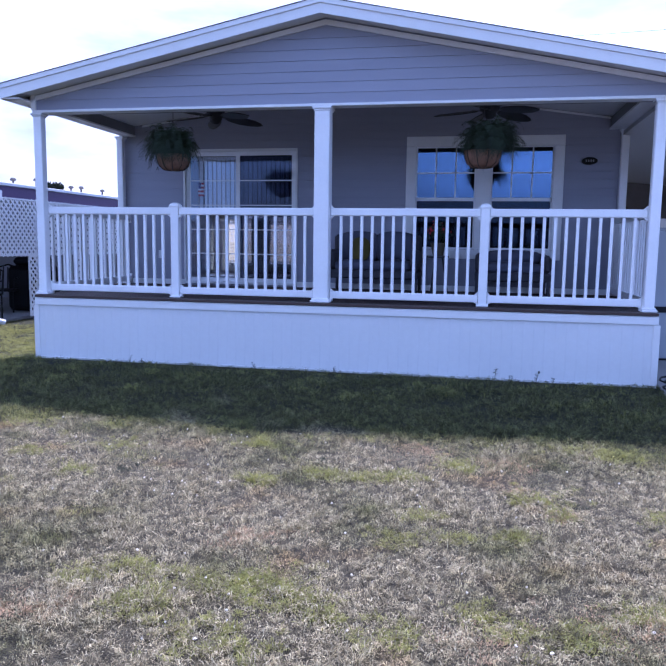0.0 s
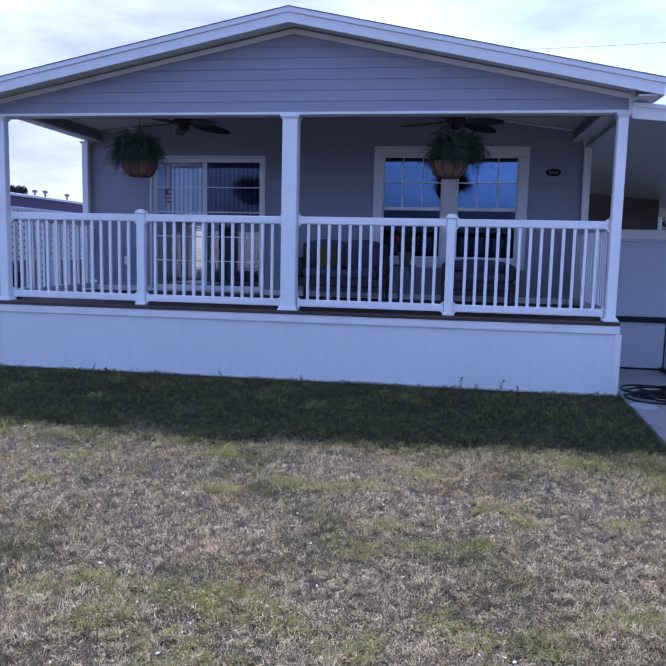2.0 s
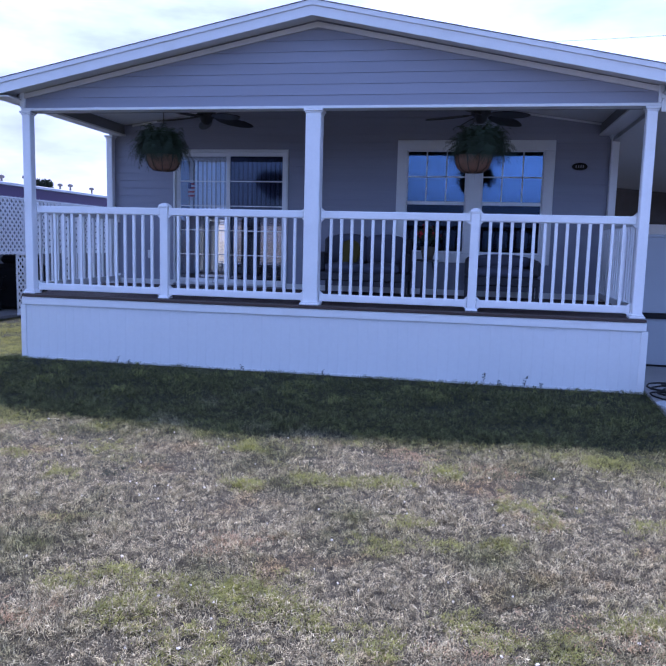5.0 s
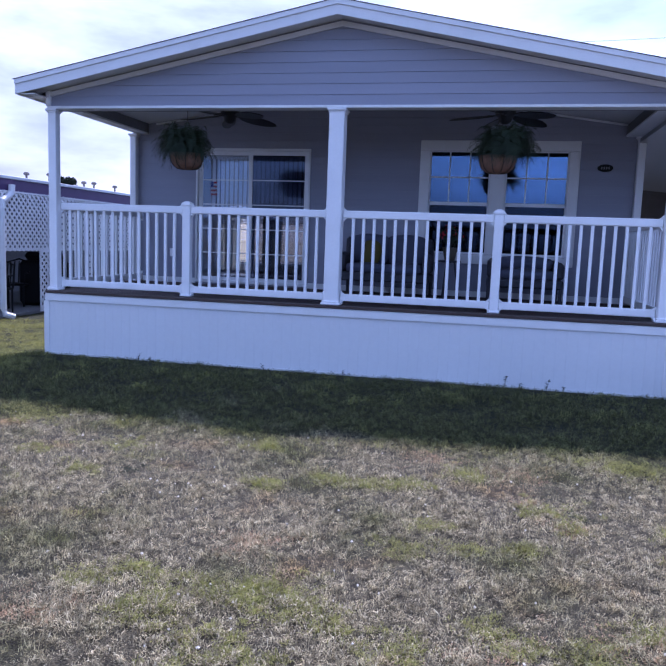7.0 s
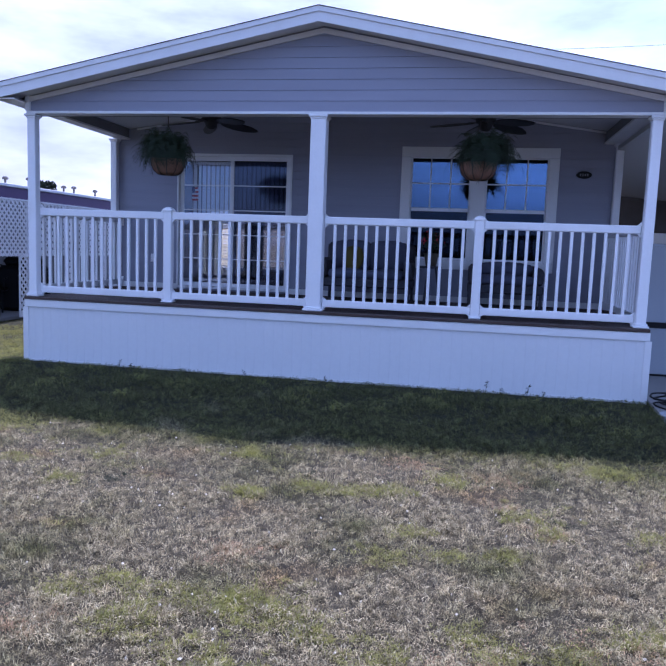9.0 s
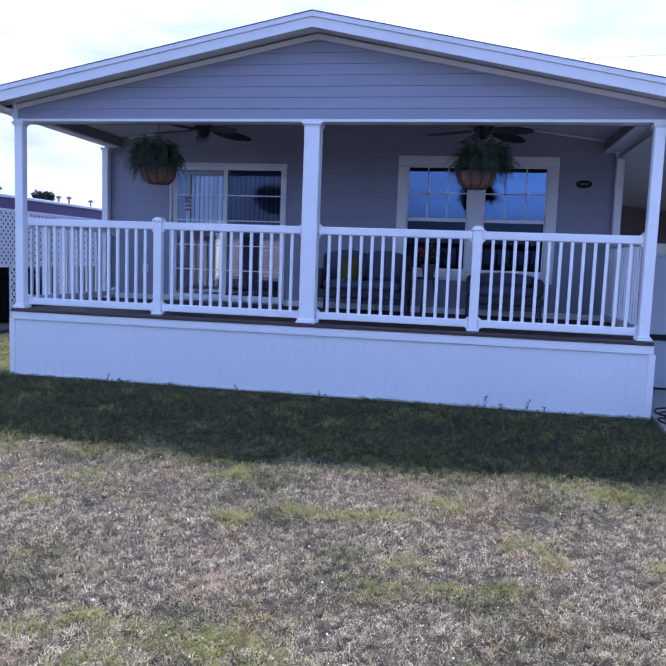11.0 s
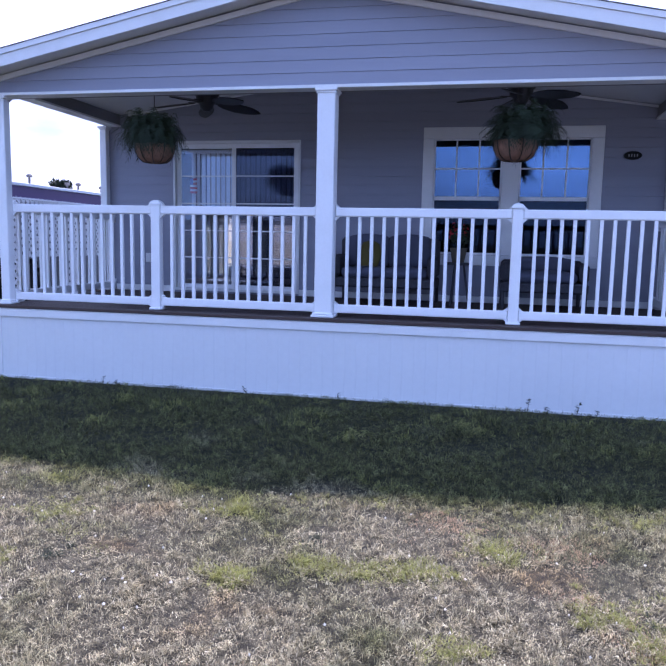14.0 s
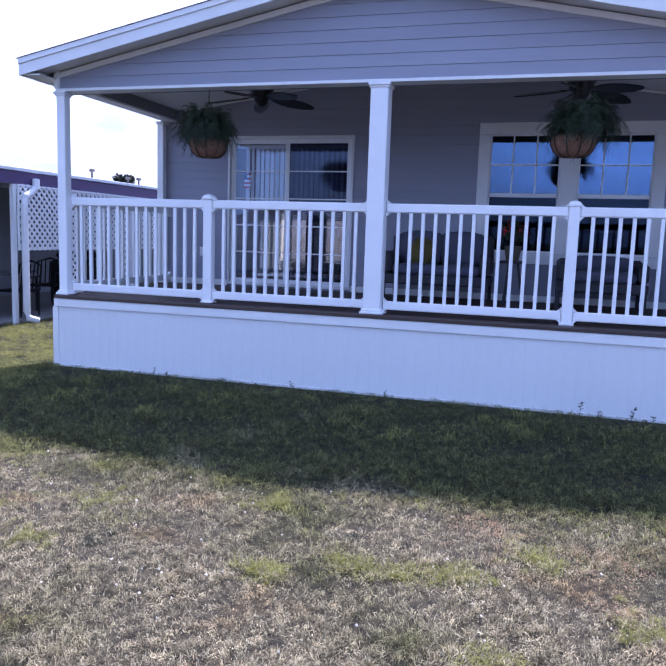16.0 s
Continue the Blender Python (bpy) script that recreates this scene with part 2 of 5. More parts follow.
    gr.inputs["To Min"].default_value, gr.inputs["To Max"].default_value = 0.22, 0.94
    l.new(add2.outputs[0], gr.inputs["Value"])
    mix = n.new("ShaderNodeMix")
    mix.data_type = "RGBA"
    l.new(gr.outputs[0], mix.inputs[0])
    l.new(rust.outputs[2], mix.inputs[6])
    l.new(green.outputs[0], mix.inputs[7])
    clump, cr, cm = n.new("ShaderNodeTexNoise"), n.new("ShaderNodeMapRange"), n.new("ShaderNodeVectorMath")
    clump.inputs["Scale"].default_value, clump.inputs["Detail"].default_value = 19.0, 3
    l.new(geo.outputs["Position"], clump.inputs["Vector"])
    cr.inputs["From Min"].default_value, cr.inputs["From Max"].default_value = 0.36, 0.64
    cr.inputs["To Min"].default_value, cr.inputs["To Max"].default_value = 0.46, 1.42
    l.new(clump.outputs[0], cr.inputs["Value"])
    cm.operation = "SCALE"
    l.new(mix.outputs[2], cm.inputs[0])
    l.new(cr.outputs[0], cm.inputs["Scale"])
    col = cm.outputs[0]
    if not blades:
        # soil dimmed to a fifth: shadow between the tufts put into its colour
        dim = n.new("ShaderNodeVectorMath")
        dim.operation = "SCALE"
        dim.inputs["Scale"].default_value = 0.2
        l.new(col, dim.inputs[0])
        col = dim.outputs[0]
        bp = n.new("ShaderNodeBump")
        bp.inputs["Strength"].default_value, bp.inputs["Distance"].default_value = 1.0, 0.02
        l.new(fine.outputs[0], bp.inputs["Height"])
        l.new(bp.outputs[0], b.inputs["Normal"])
    l.new(col, b.inputs["Base Color"])
    b.inputs["Roughness"].default_value = 0.75
    b.inputs["Specular IOR Level"].default_value = 0.25
    if blades:
        let_through(m, col, 0.32)
    return m


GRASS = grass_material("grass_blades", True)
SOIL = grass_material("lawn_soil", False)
RUST = material("rusty_thatch", (0.52, 0.36, 0.21), 0.8, vary=0.35, scale=9, fine=60, bump=0)
SHELL = material("shell", (0.86, 0.8, 0.66), 0.6, vary=0.1)
WEED = material("weed_green", (0.31, 0.31, 0.085), 0.6, vary=0.6, scale=8, fine=50, bump=0)

leafy(WEED, 0.45)
leafy(RUST, 0.3)
leafy(FERN, 0.2)
leafy(LEAF, 0.25)


# ---- builders ----
def box(bm, x0, x1, y0, y1, z0, z1, bevel=0.0):
    """A box, its edges rounded by bevel."""
    v = [bm.verts.new((x, y, z)) for z in (z0, z1) for y in (y0, y1) for x in (x0, x1)]
    f = [bm.faces.new([v[i] for i in q]) for q in ((0, 2, 3, 1), (4, 5, 7, 6), (0, 1, 5, 4), (2, 6, 7, 3), (0, 4, 6, 2), (1, 3, 7, 5))]
    if bevel:
        edges = {e for face in f for e in face.edges}
        bmesh.ops.bevel(bm, geom=list(edges), offset=bevel, segments=1, affect="EDGES", profile=0.5)
    return bm


def boxes(*rows, bevel=0.0):
    bm = bmesh.new()
    for r in rows:
        box(bm, *r, bevel=bevel)
    return bm


def prism(bm, outline, axis, a, b):
    """An outline in the plane across axis ('x', 'y' or 'z'), drawn out from a to b."""
    place = {"x": lambda p, d: (d, p[0], p[1]), "y": lambda p, d: (p[0], d, p[1]), "z": lambda p, d: (p[0], p[1], d)}[axis]
    low, high = [bm.verts.new(place(p, a)) for p in outline], [bm.verts.new(place(p, b)) for p in outline]
    k = len(outline)
    bm.faces.new(low)
    bm.faces.new(high[::-1])
    for i in range(k):
        bm.faces.new((low[i], high[i], high[(i + 1) % k], low[(i + 1) % k]))
    bmesh.ops.recalc_face_normals(bm, faces=bm.faces)
    return bm


def tube(bm, points, radius, sides=8, end=None):
    """A round tube along points; the radius may taper to end."""
    rings, pts = [], [Vector(p) for p in points]
    for i, p in enumerate(pts):
        way = (pts[min(i + 1, len(pts) - 1)] - pts[max(i - 1, 0)]).normalized()
        side = way.orthogonal().normalized() if abs(way.z) > 0.9 else way.cross(Vector((0, 0, 1))).normalized()
        up = side.cross(way)
        r = radius + ((end if end is not None else radius) - radius) * i / max(1, len(pts) - 1)
        rings.append([bm.verts.new(p + (side * math.cos(a) + up * math.sin(a)) * r) for a in (2 * math.pi * k / sides for k in range(sides))])
    for a, b in zip(rings, rings[1:]):
        for k in range(sides):
            bm.faces.new((a[k], a[(k + 1) % sides], b[(k + 1) % sides], b[k]))
    bm.faces.new(rings[0][::-1])
    bm.faces.new(rings[-1])
    return bm


def lathe(bm, profile, centre=(0, 0, 0), sides=20):
    """A round body from (radius, height) pairs."""
    c = Vector(centre)
    rings = [[bm.verts.new(c + Vector((r * math.cos(2 * math.pi * k / sides), r * math.sin(2 * math.pi * k / sides), z))) for k in range(sides)] for r, z in profile]
    for a, b in zip(rings, rings[1:]):
        for k in range(sides):
            bm.faces.new((a[k], a[(k + 1) % sides], b[(k + 1) % sides], b[k]))
    bm.faces.new(rings[0][::-1])
    bm.faces.new(rings[-1])
    return bm


def mesh_of(name, bm, mat):
    me = bpy.data.meshes.new(name)
    bm.to_mesh(me)
    bm.free()
    me.materials.append(mat)
    return me


def thing(name, label, category, group="", kind="", at=(0, 0, 0)):
    """An Empty at the base of a thing."""
    ob = new(name)
    ob.location = at
    ob.empty_display_size = 0.1
    return tagged(ob, label, category, group, kind)


def part(name, bm, mat, parent, label=""):
    """One mesh, given in world places, under a thing or a part."""
    ob = new(name, mesh_of(name, bm, mat) if isinstance(bm, bmesh.types.BMesh) else bm)
    ob.parent = parent
    if parent.type == "EMPTY":
        ob.matrix_parent_inverse = parent.matrix_basis.inverted()
    return tagged(ob, label)


def solid(name, bm, mat, label, category="", group="", kind=""):
    return tagged(new(name, mesh_of(name, bm, mat)), label, category, group, kind)


def smooth(ob):
    for p in ob.data.polygons:
        p.use_smooth = True
    return ob


# ---- sizes of the house ----
W = 3.64            # half width at the skirting
HW = 3.90           # the house wall's west edge
DECK_Z = 0.80
WALL_Y = 2.557
BEAM_Z = 3.015      # underside of the gable over the posts
EAVE_X, EAVE_Z = 3.885, 3.30
RIDGE_Z = 4.09
SLOPE = (RIDGE_Z - EAVE_Z) / EAVE_X
HOUSE_END = 6.4
POST_X = 3.565


def roof_z(x):
    return RIDGE_Z - SLOPE * abs(x)


# ---- ground ----
def build_ground():
    bm = bmesh.new()
    inner = [bm.verts.new((x, y, 0)) for x, y in ((-60, -60), (60, -60), (60, 60), (-60, 60))]
    outer = [bm.verts.new((x, y, 0)) for x, y in ((-2500, -2500), (2500, -2500), (2500, 2500), (-2500, 2500))]
    bm.faces.new(inner)
    for i in range(4):
        bm.faces.new((outer[i], outer[(i + 1) % 4], inner[(i + 1) % 4], inner[i]))
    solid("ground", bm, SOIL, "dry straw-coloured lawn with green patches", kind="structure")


build_ground()


def slab_edge(y):
    return 3.705 + min(0.0, y + 0.45) * 0.068


def build_driveway():
    drive = thing("driveway", "pale concrete driveway slabs beside the lawn", "driveway", kind="structure")
    cuts = [-13.9, -12.0, -9.0, -6.05, -3.05, -0.05, 2.95, 5.95, 8.95, 11.95, 15.0]
    for a, b in zip(cuts, cuts[1:]):
        bm = prism(bmesh.new(), [(slab_edge(a), a + 0.006), (7.1, a + 0.006), (7.1, b - 0.006), (slab_edge(b), b - 0.006)], "z", -0.05, 0.035)
        part("slab", bm, CONCRETE, drive)


build_driveway()


# ---- house shell ----
def siding_course(x0, x1, y, z, h, parent, top=None):
    """One lap of siding on a wall facing -y; it leans out at its foot. top: x limits at the upper edge."""
    t0, t1 = top or (x0, x1)
    bm = bmesh.new()
    low, high = z, z + h - 0.002
    pts = [(x0, y - 0.011, low), (x1, y - 0.011, low), (t1, y - 0.004, high), (t0, y - 0.004, high), (x0, y + 0.004, low), (x1, y + 0.004, low), (t1, y + 0.004, high), (t0, y + 0.004, high)]
    v = [bm.verts.new(p) for p in pts]
    for q in ((0, 1, 2, 3), (4, 7, 6, 5), (0, 4, 5, 1), (1, 5, 6, 2), (2, 6, 7, 3), (3, 7, 4, 0)):
        bm.faces.new([v[i] for i in q])
    part("siding_course", bm, SIDING, parent)


WIN = (0.672, 2.904, 1.284, 3.045)       # outside of the window's trim
DOOR = (-2.817, -0.975, 0.825, 2.905)    # outside of the door's frame
COURSE = 0.118


def build_house():
    wall = solid("wall_front", boxes(
        (-HW, DOOR[0] + 0.01, WALL_Y + 0.006, WALL_Y + 0.14, 0.0, 3.55),
        (DOOR[1] - 0.01, WIN[0] + 0.06, WALL_Y + 0.006, WALL_Y + 0.14, 0.0, 3.55),
        (WIN[1] - 0.06, W, WALL_Y + 0.006, WALL_Y + 0.14, 0.0, 3.55),
        (DOOR[0] + 0.01, DOOR[1] - 0.01, WALL_Y + 0.006, WALL_Y + 0.14, DOOR[3] - 0.01, 3.55),
        (DOOR[0] + 0.01, DOOR[1] - 0.01, WALL_Y + 0.006, WALL_Y + 0.14, 0.0, DOOR[2] + 0.01),
        (WIN[0] + 0.06, WIN[1] - 0.06, WALL_Y + 0.006, WALL_Y + 0.14, WIN[3] - 0.06, 3.55),
        (WIN[0] + 0.06, WIN[1] - 0.06, WALL_Y + 0.006, WALL_Y + 0.14, 0.0, WIN[2] + 0.06)),
        SIDING, "slate grey siding wall of the house", kind="structure")
    z = DECK_Z + 0.09
    while z < 3.5:
        runs = [(-HW, W)]
        for a, b, lo, hi in (DOOR, WIN):
            if z + COURSE > lo and z < hi:
                runs = [r for x0, x1 in runs for r in ((x0, min(x1, a)), (max(x0, b), x1)) if r[1] - r[0] > 0.01]
        for x0, x1 in runs:
            siding_course(x0, x1, WALL_Y, z, COURSE, wall)
        z += COURSE
    part("base_trim", boxes((-HW, DOOR[0], WALL_Y - 0.02, WALL_Y + 0.005, DECK_Z + 0.002, DECK_Z + 0.085), (DOOR[1], W, WALL_Y - 0.02, WALL_Y + 0.005, DECK_Z + 0.002, DECK_Z + 0.085), bevel=0.004), TRIM, wall, "white strip at the foot of the wall")
    for name, x0, x1, y0, y1 in (("wall_west", -HW, -HW + 0.13, WALL_Y + 0.145, HOUSE_END), ("wall_east", W - 0.13, W, WALL_Y + 0.145, HOUSE_END)):
        side = solid(name, boxes((x0, x1, y0, y1, 0.0, 3.2)), SIDING, "slate grey siding side wall of the house", kind="structure")
        if name == "wall_east":
            z = 0.8
            while z < 3.1:
                part("siding_course", prism(bmesh.new(), [(x1 - 0.002, z), (x1 + 0.016, z), (x1 + 0.004, z + COURSE - 0.002), (x1 - 0.002, z + COURSE - 0.002)], "y", y0 - 0.13, y1), SIDING, side)
                z += COURSE
    solid("room_floor", boxes((-HW + 0.132, W - 0.132, WALL_Y + 0.145, HOUSE_END - 0.132, 0.7, 0.83)), ROOM, "plain pale floor inside the house", kind="structure")
    solid("room_ceiling", boxes((-HW + 0.132, W - 0.132, WALL_Y + 0.145, HOUSE_END - 0.132, 3.14, 3.2)), ROOM, "plain ceiling inside the house", kind="structure")
    ya, yb, xs = HOUSE_END - 0.13, HOUSE_END, (-HW + 0.132, -3.42, -2.9, -2.5, -2.0, W - 0.135)
    solid("wall_back", boxes((xs[0], xs[1], ya, yb, 0.0, 3.2), (xs[2], xs[3], ya, yb, 0.0, 3.2), (xs[4], xs[5], ya, yb, 0.0, 3.2), (xs[1], xs[2], ya, yb, 0.0, 1.05), (xs[1], xs[2], ya, yb, 2.0, 3.2), (xs[3], xs[4], ya, yb, 0.0, 1.05), (xs[3], xs[4], ya, yb, 2.0, 3.2)), ROOM, "back wall of the house with two windows", kind="structure")
    for a, b in ((xs[1], xs[2]), (xs[3], xs[4])):
        shade = thing("slatted_blind", "cream slatted blind in a bright back window", "blinds", "back window blinds", at=(a, ya, 1.05))
        z = 1.1
        while z < 1.99:
            part("slat", prism(bmesh.new(), [(ya + 0.02, z), (ya + 0.05, z + 0.022), (ya + 0.051, z + 0.021), (ya + 0.021, z - 0.001)], "x", a + 0.01, b - 0.01), CREAM, shade)
            z += 0.03
        part("sill", boxes((a - 0.04, b + 0.04, ya - 0.05, ya - 0.002, 1.0, 1.048)), WHITE, shade)


build_house()


def build_gable():
    y = -0.075
    gable = solid("wall_gable", prism(bmesh.new(), [(-W, BEAM_Z + 0.03), (W, BEAM_Z + 0.03), (W, roof_z(W) - 0.06), (0, RIDGE_Z - 0.06), (-W, roof_z(W) - 0.06)], "y", y + 0.004, y + 0.11), SIDING, "slate grey lap siding gable over the porch", kind="structure")
    z = BEAM_Z + 0.035
    while z < RIDGE_Z - 0.2:
        half = lambda h: max(0.02, min(W - 0.02, (RIDGE_Z - 0.17 - h) / SLOPE))
        siding_course(-half(z), half(z), y, z, COURSE, gable, top=(-half(z + COURSE), half(z + COURSE)))
        z += COURSE
    part("bottom_trim", boxes((-W - 0.01, W + 0.01, y - 0.045, y + 0.125, BEAM_Z, BEAM_Z + 0.032), bevel=0.004), TRIM, gable, "narrow white strip")
    for s in (-1, 1):
        # a sloping frieze board under the soffit
        a, b = 0.0, s * W
        drop = 0.194
        out = [(a, RIDGE_Z - drop + 0.054), (b, roof_z(W) - drop + 0.054), (b, roof_z(W) - drop), (a, RIDGE_Z - drop)]
        part("frieze_board", prism(bmesh.new(), out, "y", y - 0.034, y - 0.006), FRIEZE, gable, "cream sloping board under the soffit")
        part("corner_trim", boxes((s * W - 0.028, s * W + 0.028, y - 0.042, y + 0.06, BEAM_Z + 0.034, roof_z(W) - 0.11), bevel=0.004), TRIM, gable)
    return gable


build_gable()


def build_roof():
    roof = thing("roof", "low gabled shingle roof with white fascia boards", "roof", kind="structure", at=(0, 0, EAVE_Z))
    front, back = -0.40, HOUSE_END + 0.3
    for s in (-1, 1):
        e = s * EAVE_X
        part("shingles", prism(bmesh.new(), [(0, RIDGE_Z + 0.002), (e, EAVE_Z + 0.002), (e + s * 0.028, EAVE_Z + 0.003), (0, RIDGE_Z + 0.009)], "y", front - 0.02, back), SHINGLE, roof, "dark shingle edge")
        part("roof_board", prism(bmesh.new(), [(0, RIDGE_Z - 0.004), (e - s * 0.03, EAVE_Z + 0.002), (e - s * 0.03, EAVE_Z - 0.05), (0, RIDGE_Z - 0.055)], "y", front + 0.03, back - 0.03), SOFFIT, roof)
        part("rake_trim", prism(bmesh.new(), [(0, RIDGE_Z), (e, EAVE_Z), (e, EAVE_Z - 0.052), (0, RIDGE_Z - 0.052)], "y", front - 0.014, front + 0.024), TRIM, roof, "white upper rake board")
        part("rake_fascia", prism(bmesh.new(), [(0, RIDGE_Z - 0.054), (e, EAVE_Z - 0.054), (e, EAVE_Z - 0.168), (0, RIDGE_Z - 0.156)], "y", front, front + 0.022), TRIM, roof, "white rake fascia board")
        part("eave_fascia", boxes((min(e, e - s * 0.022), max(e, e - s * 0.022), front + 0.03, back, EAVE_Z - 0.168, EAVE_Z - 0.004)), TRIM, roof)
        # soffit behind the rake fascia
        part("rake_soffit", prism(bmesh.new(), [(0, RIDGE_Z - 0.105), (e - s * 0.026, EAVE_Z - 0.112), (e - s * 0.026, EAVE_Z - 0.122), (0, RIDGE_Z - 0.115)], "y", front + 0.026, -0.08), SOFFIT, roof)
        part("eave_soffit", boxes((min(s * W, e - s * 0.026), max(s * W, e - s * 0.026), front + 0.026, back, EAVE_Z - 0.165, EAVE_Z - 0.15)), SOFFIT, roof)
    return roof


build_roof()


def build_porch_shell():
    # vaulted porch ceiling
    zl, zr = 3.27, 3.78
    bm = bmesh.new()
    for s in (-1, 1):
        prism(bm, [(0, zr), (s * (W - 0.02), zl), (s * (W - 0.02), zl + 0.03), (0, zr + 0.03)], "y", 0.04, WALL_Y - 0.002)
    solid("ceiling", bm, CEIL, "shaded off-white panelled porch ceiling", kind="structure")
    mould = thing("trim", "narrow white moulding where the ceiling meets the wall", "moulding", kind="structure")
    for s in (-1, 1):
        part("moulding", prism(bmesh.new(), [(0, zr - 0.004), (s * (W - 0.15), zl + 0.005), (s * (W - 0.15), zl - 0.022), (0, zr - 0.032)], "y", WALL_Y - 0.04, WALL_Y - 0.018), TRIM, mould)
    for s, name in ((-1, "beam_west"), (1, "beam_east")):
        x = 3.565 if s > 0 else -3.70
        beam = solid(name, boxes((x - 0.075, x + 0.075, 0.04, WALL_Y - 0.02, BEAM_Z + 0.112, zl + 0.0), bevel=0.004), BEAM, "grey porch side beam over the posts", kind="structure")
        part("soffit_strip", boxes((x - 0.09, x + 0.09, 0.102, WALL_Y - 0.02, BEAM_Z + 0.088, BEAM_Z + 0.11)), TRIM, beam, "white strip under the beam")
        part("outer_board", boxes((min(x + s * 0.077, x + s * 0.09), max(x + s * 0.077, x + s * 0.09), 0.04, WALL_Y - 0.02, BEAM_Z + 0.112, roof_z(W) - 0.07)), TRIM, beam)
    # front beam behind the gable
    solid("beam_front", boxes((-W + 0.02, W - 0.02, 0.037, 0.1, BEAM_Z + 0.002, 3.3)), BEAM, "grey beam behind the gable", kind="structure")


build_porch_shell()


def build_deck():
    floor = solid("porch_floor", boxes((-W + 0.01, W - 0.01, -0.15, WALL_Y - 0.0, DECK_Z - 0.2, DECK_Z - 0.032)), BLACK, "dark brown plank porch floor", kind="structure")
    depth, y = 0.138, -0.215
    while y < WALL_Y - 0.05:
        part("plank", boxes((-W - (0.005 if y < 2.2 else 0.26), W + (0.005 if y < 2.2 else 0.12), y, min(y + depth - 0.006, WALL_Y - 0.022), DECK_Z - 0.03, DECK_Z), bevel=0.003), DECK, floor)
        y += depth
    skirt = solid("porch_skirting", boxes((-W, W, -0.17, -0.157, 0.0, DECK_Z - 0.034)), SKIRT, "white vinyl skirting panels under the porch", kind="structure")
    n = 16
    for i in range(n):
        # one vinyl panel, pressed into four shallow flutes
        a, wide = -W + 2 * W * i / n, 2 * W / n
        out = [(a + wide * k / 32, -0.1875 + 0.0035 * abs(math.sin(math.pi * k / 8)) ** 0.6) for k in range(33)]
        part("skirting_panel", prism(bmesh.new(), out + [(a + wide, -0.172), (a, -0.172)], "z", 0.0, DECK_Z - 0.036), SKIRT, skirt)
    part("top_band", boxes((-W - 0.012, W + 0.012, -0.205, -0.189, DECK_Z - 0.125, DECK_Z - 0.036), bevel=0.004), TRIM, skirt, "white band under the deck edge")
    part("ground_channel", boxes((-W - 0.006, W + 0.006, -0.2, -0.189, -0.01, 0.03), bevel=0.003), TRIM, skirt)
    for s in (-1, 1):
        part("corner_trim", boxes((s * W - 0.035, s * W + 0.035, -0.199, -0.155, -0.01, DECK_Z - 0.127), bevel=0.004), TRIM, skirt)
        part("side_panel", boxes((min(s * W, s * (W - 0.03)), max(s * W, s * (W - 0.03)), -0.15, HOUSE_END, 0.0, DECK_Z - 0.036)), SKIRT, skirt)
        part("side_band", boxes((min(s * W, s * (W + 0.012)), max(s * W, s * (W + 0.012)), -0.187, WALL_Y, DECK_Z - 0.125, DECK_Z - 0.036)), TRIM, skirt)


build_deck()


# ---- posts and railings ----
def porch_post(x, y, half, label, top=BEAM_Z):
    post = thing("porch_post", label, "post", "porch posts", at=(x, y, DECK_Z))
    part("shaft", boxes((x - half, x + half, y - half, y + half, DECK_Z + 0.001, top - 0.002), bevel=0.008), WHITE, post)
    for z0, z1, g in ((DECK_Z + 0.002, DECK_Z + 0.028, 0.028), (DECK_Z + 0.028, DECK_Z + 0.05, 0.014)):
        part("base_moulding", boxes((x - half - g, x + half + g, y - half - g, y + half + g, z0, z1), bevel=0.006), WHITE, post)
    for z0, z1, g in ((top - 0.028, top - 0.001, 0.022), (top - 0.048, top - 0.028, 0.010)):
        part("top_moulding", boxes((x - half - g, x + half + g, y - half - g, y + half + g, z0, z1), bevel=0.006), WHITE, post)


FRONT_Y = -0.064
porch_post(-0.025, -0.03, 0.088, "wide square white vinyl porch post in the middle of the front")
porch_post(-3.592, FRONT_Y, 0.053, "slim square white vinyl corner post of the porch")
porch_post(POST_X, FRONT_Y, 0.053, "slim square white vinyl corner post of the porch beside the carport")
for px in (-3.835, 3.685):
    porch_post(px, WALL_Y - 0.085, 0.05, "slim square white vinyl post against the house wall", BEAM_Z + 0.087)


def rail_post(x, y):
    p = thing("rail_post", "short white vinyl railing post with a pyramid cap", "railing post", "railing posts", at=(x, y, DECK_Z))
    part("shaft", boxes((x - 0.049, x + 0.049, y - 0.049, y + 0.049, DECK_Z + 0.001, 1.895), bevel=0.006), WHITE, p)
    part("base_flange", boxes((x - 0.068, x + 0.068, y - 0.068, y + 0.068, DECK_Z + 0.002, DECK_Z + 0.024), bevel=0.006), WHITE, p)
    bm = bmesh.new()
    rows = [(0.06, 1.896), (0.06, 1.912), (0.045, 1.932), (0.022, 1.945), (0.0, 1.948)]
    rings = [[bm.verts.new((x + sx * r, y + sy * r, z)) for sx, sy in ((-1, -1), (1, -1), (1, 1), (-1, 1))] for r, z in rows[:-1]]
    tip = bm.verts.new((x, y, rows[-1][1]))
    for a, b in zip(rings, rings[1:]):
        for k in range(4):
            bm.faces.new((a[k], a[(k + 1) % 4], b[(k + 1) % 4], b[k]))
    for k in range(4):
        bm.faces.new((rings[-1][k], rings[-1][(k + 1) % 4], tip))
    bm.faces.new(rings[0][::-1])
    part("cap", bm, WHITE, p)


RAIL_X = 1.84
rail_post(-RAIL_X - 0.01, 0.0)
rail_post(RAIL_X - 0.02, 0.0)
rail_post(POST_X + 0.02, 0.12)

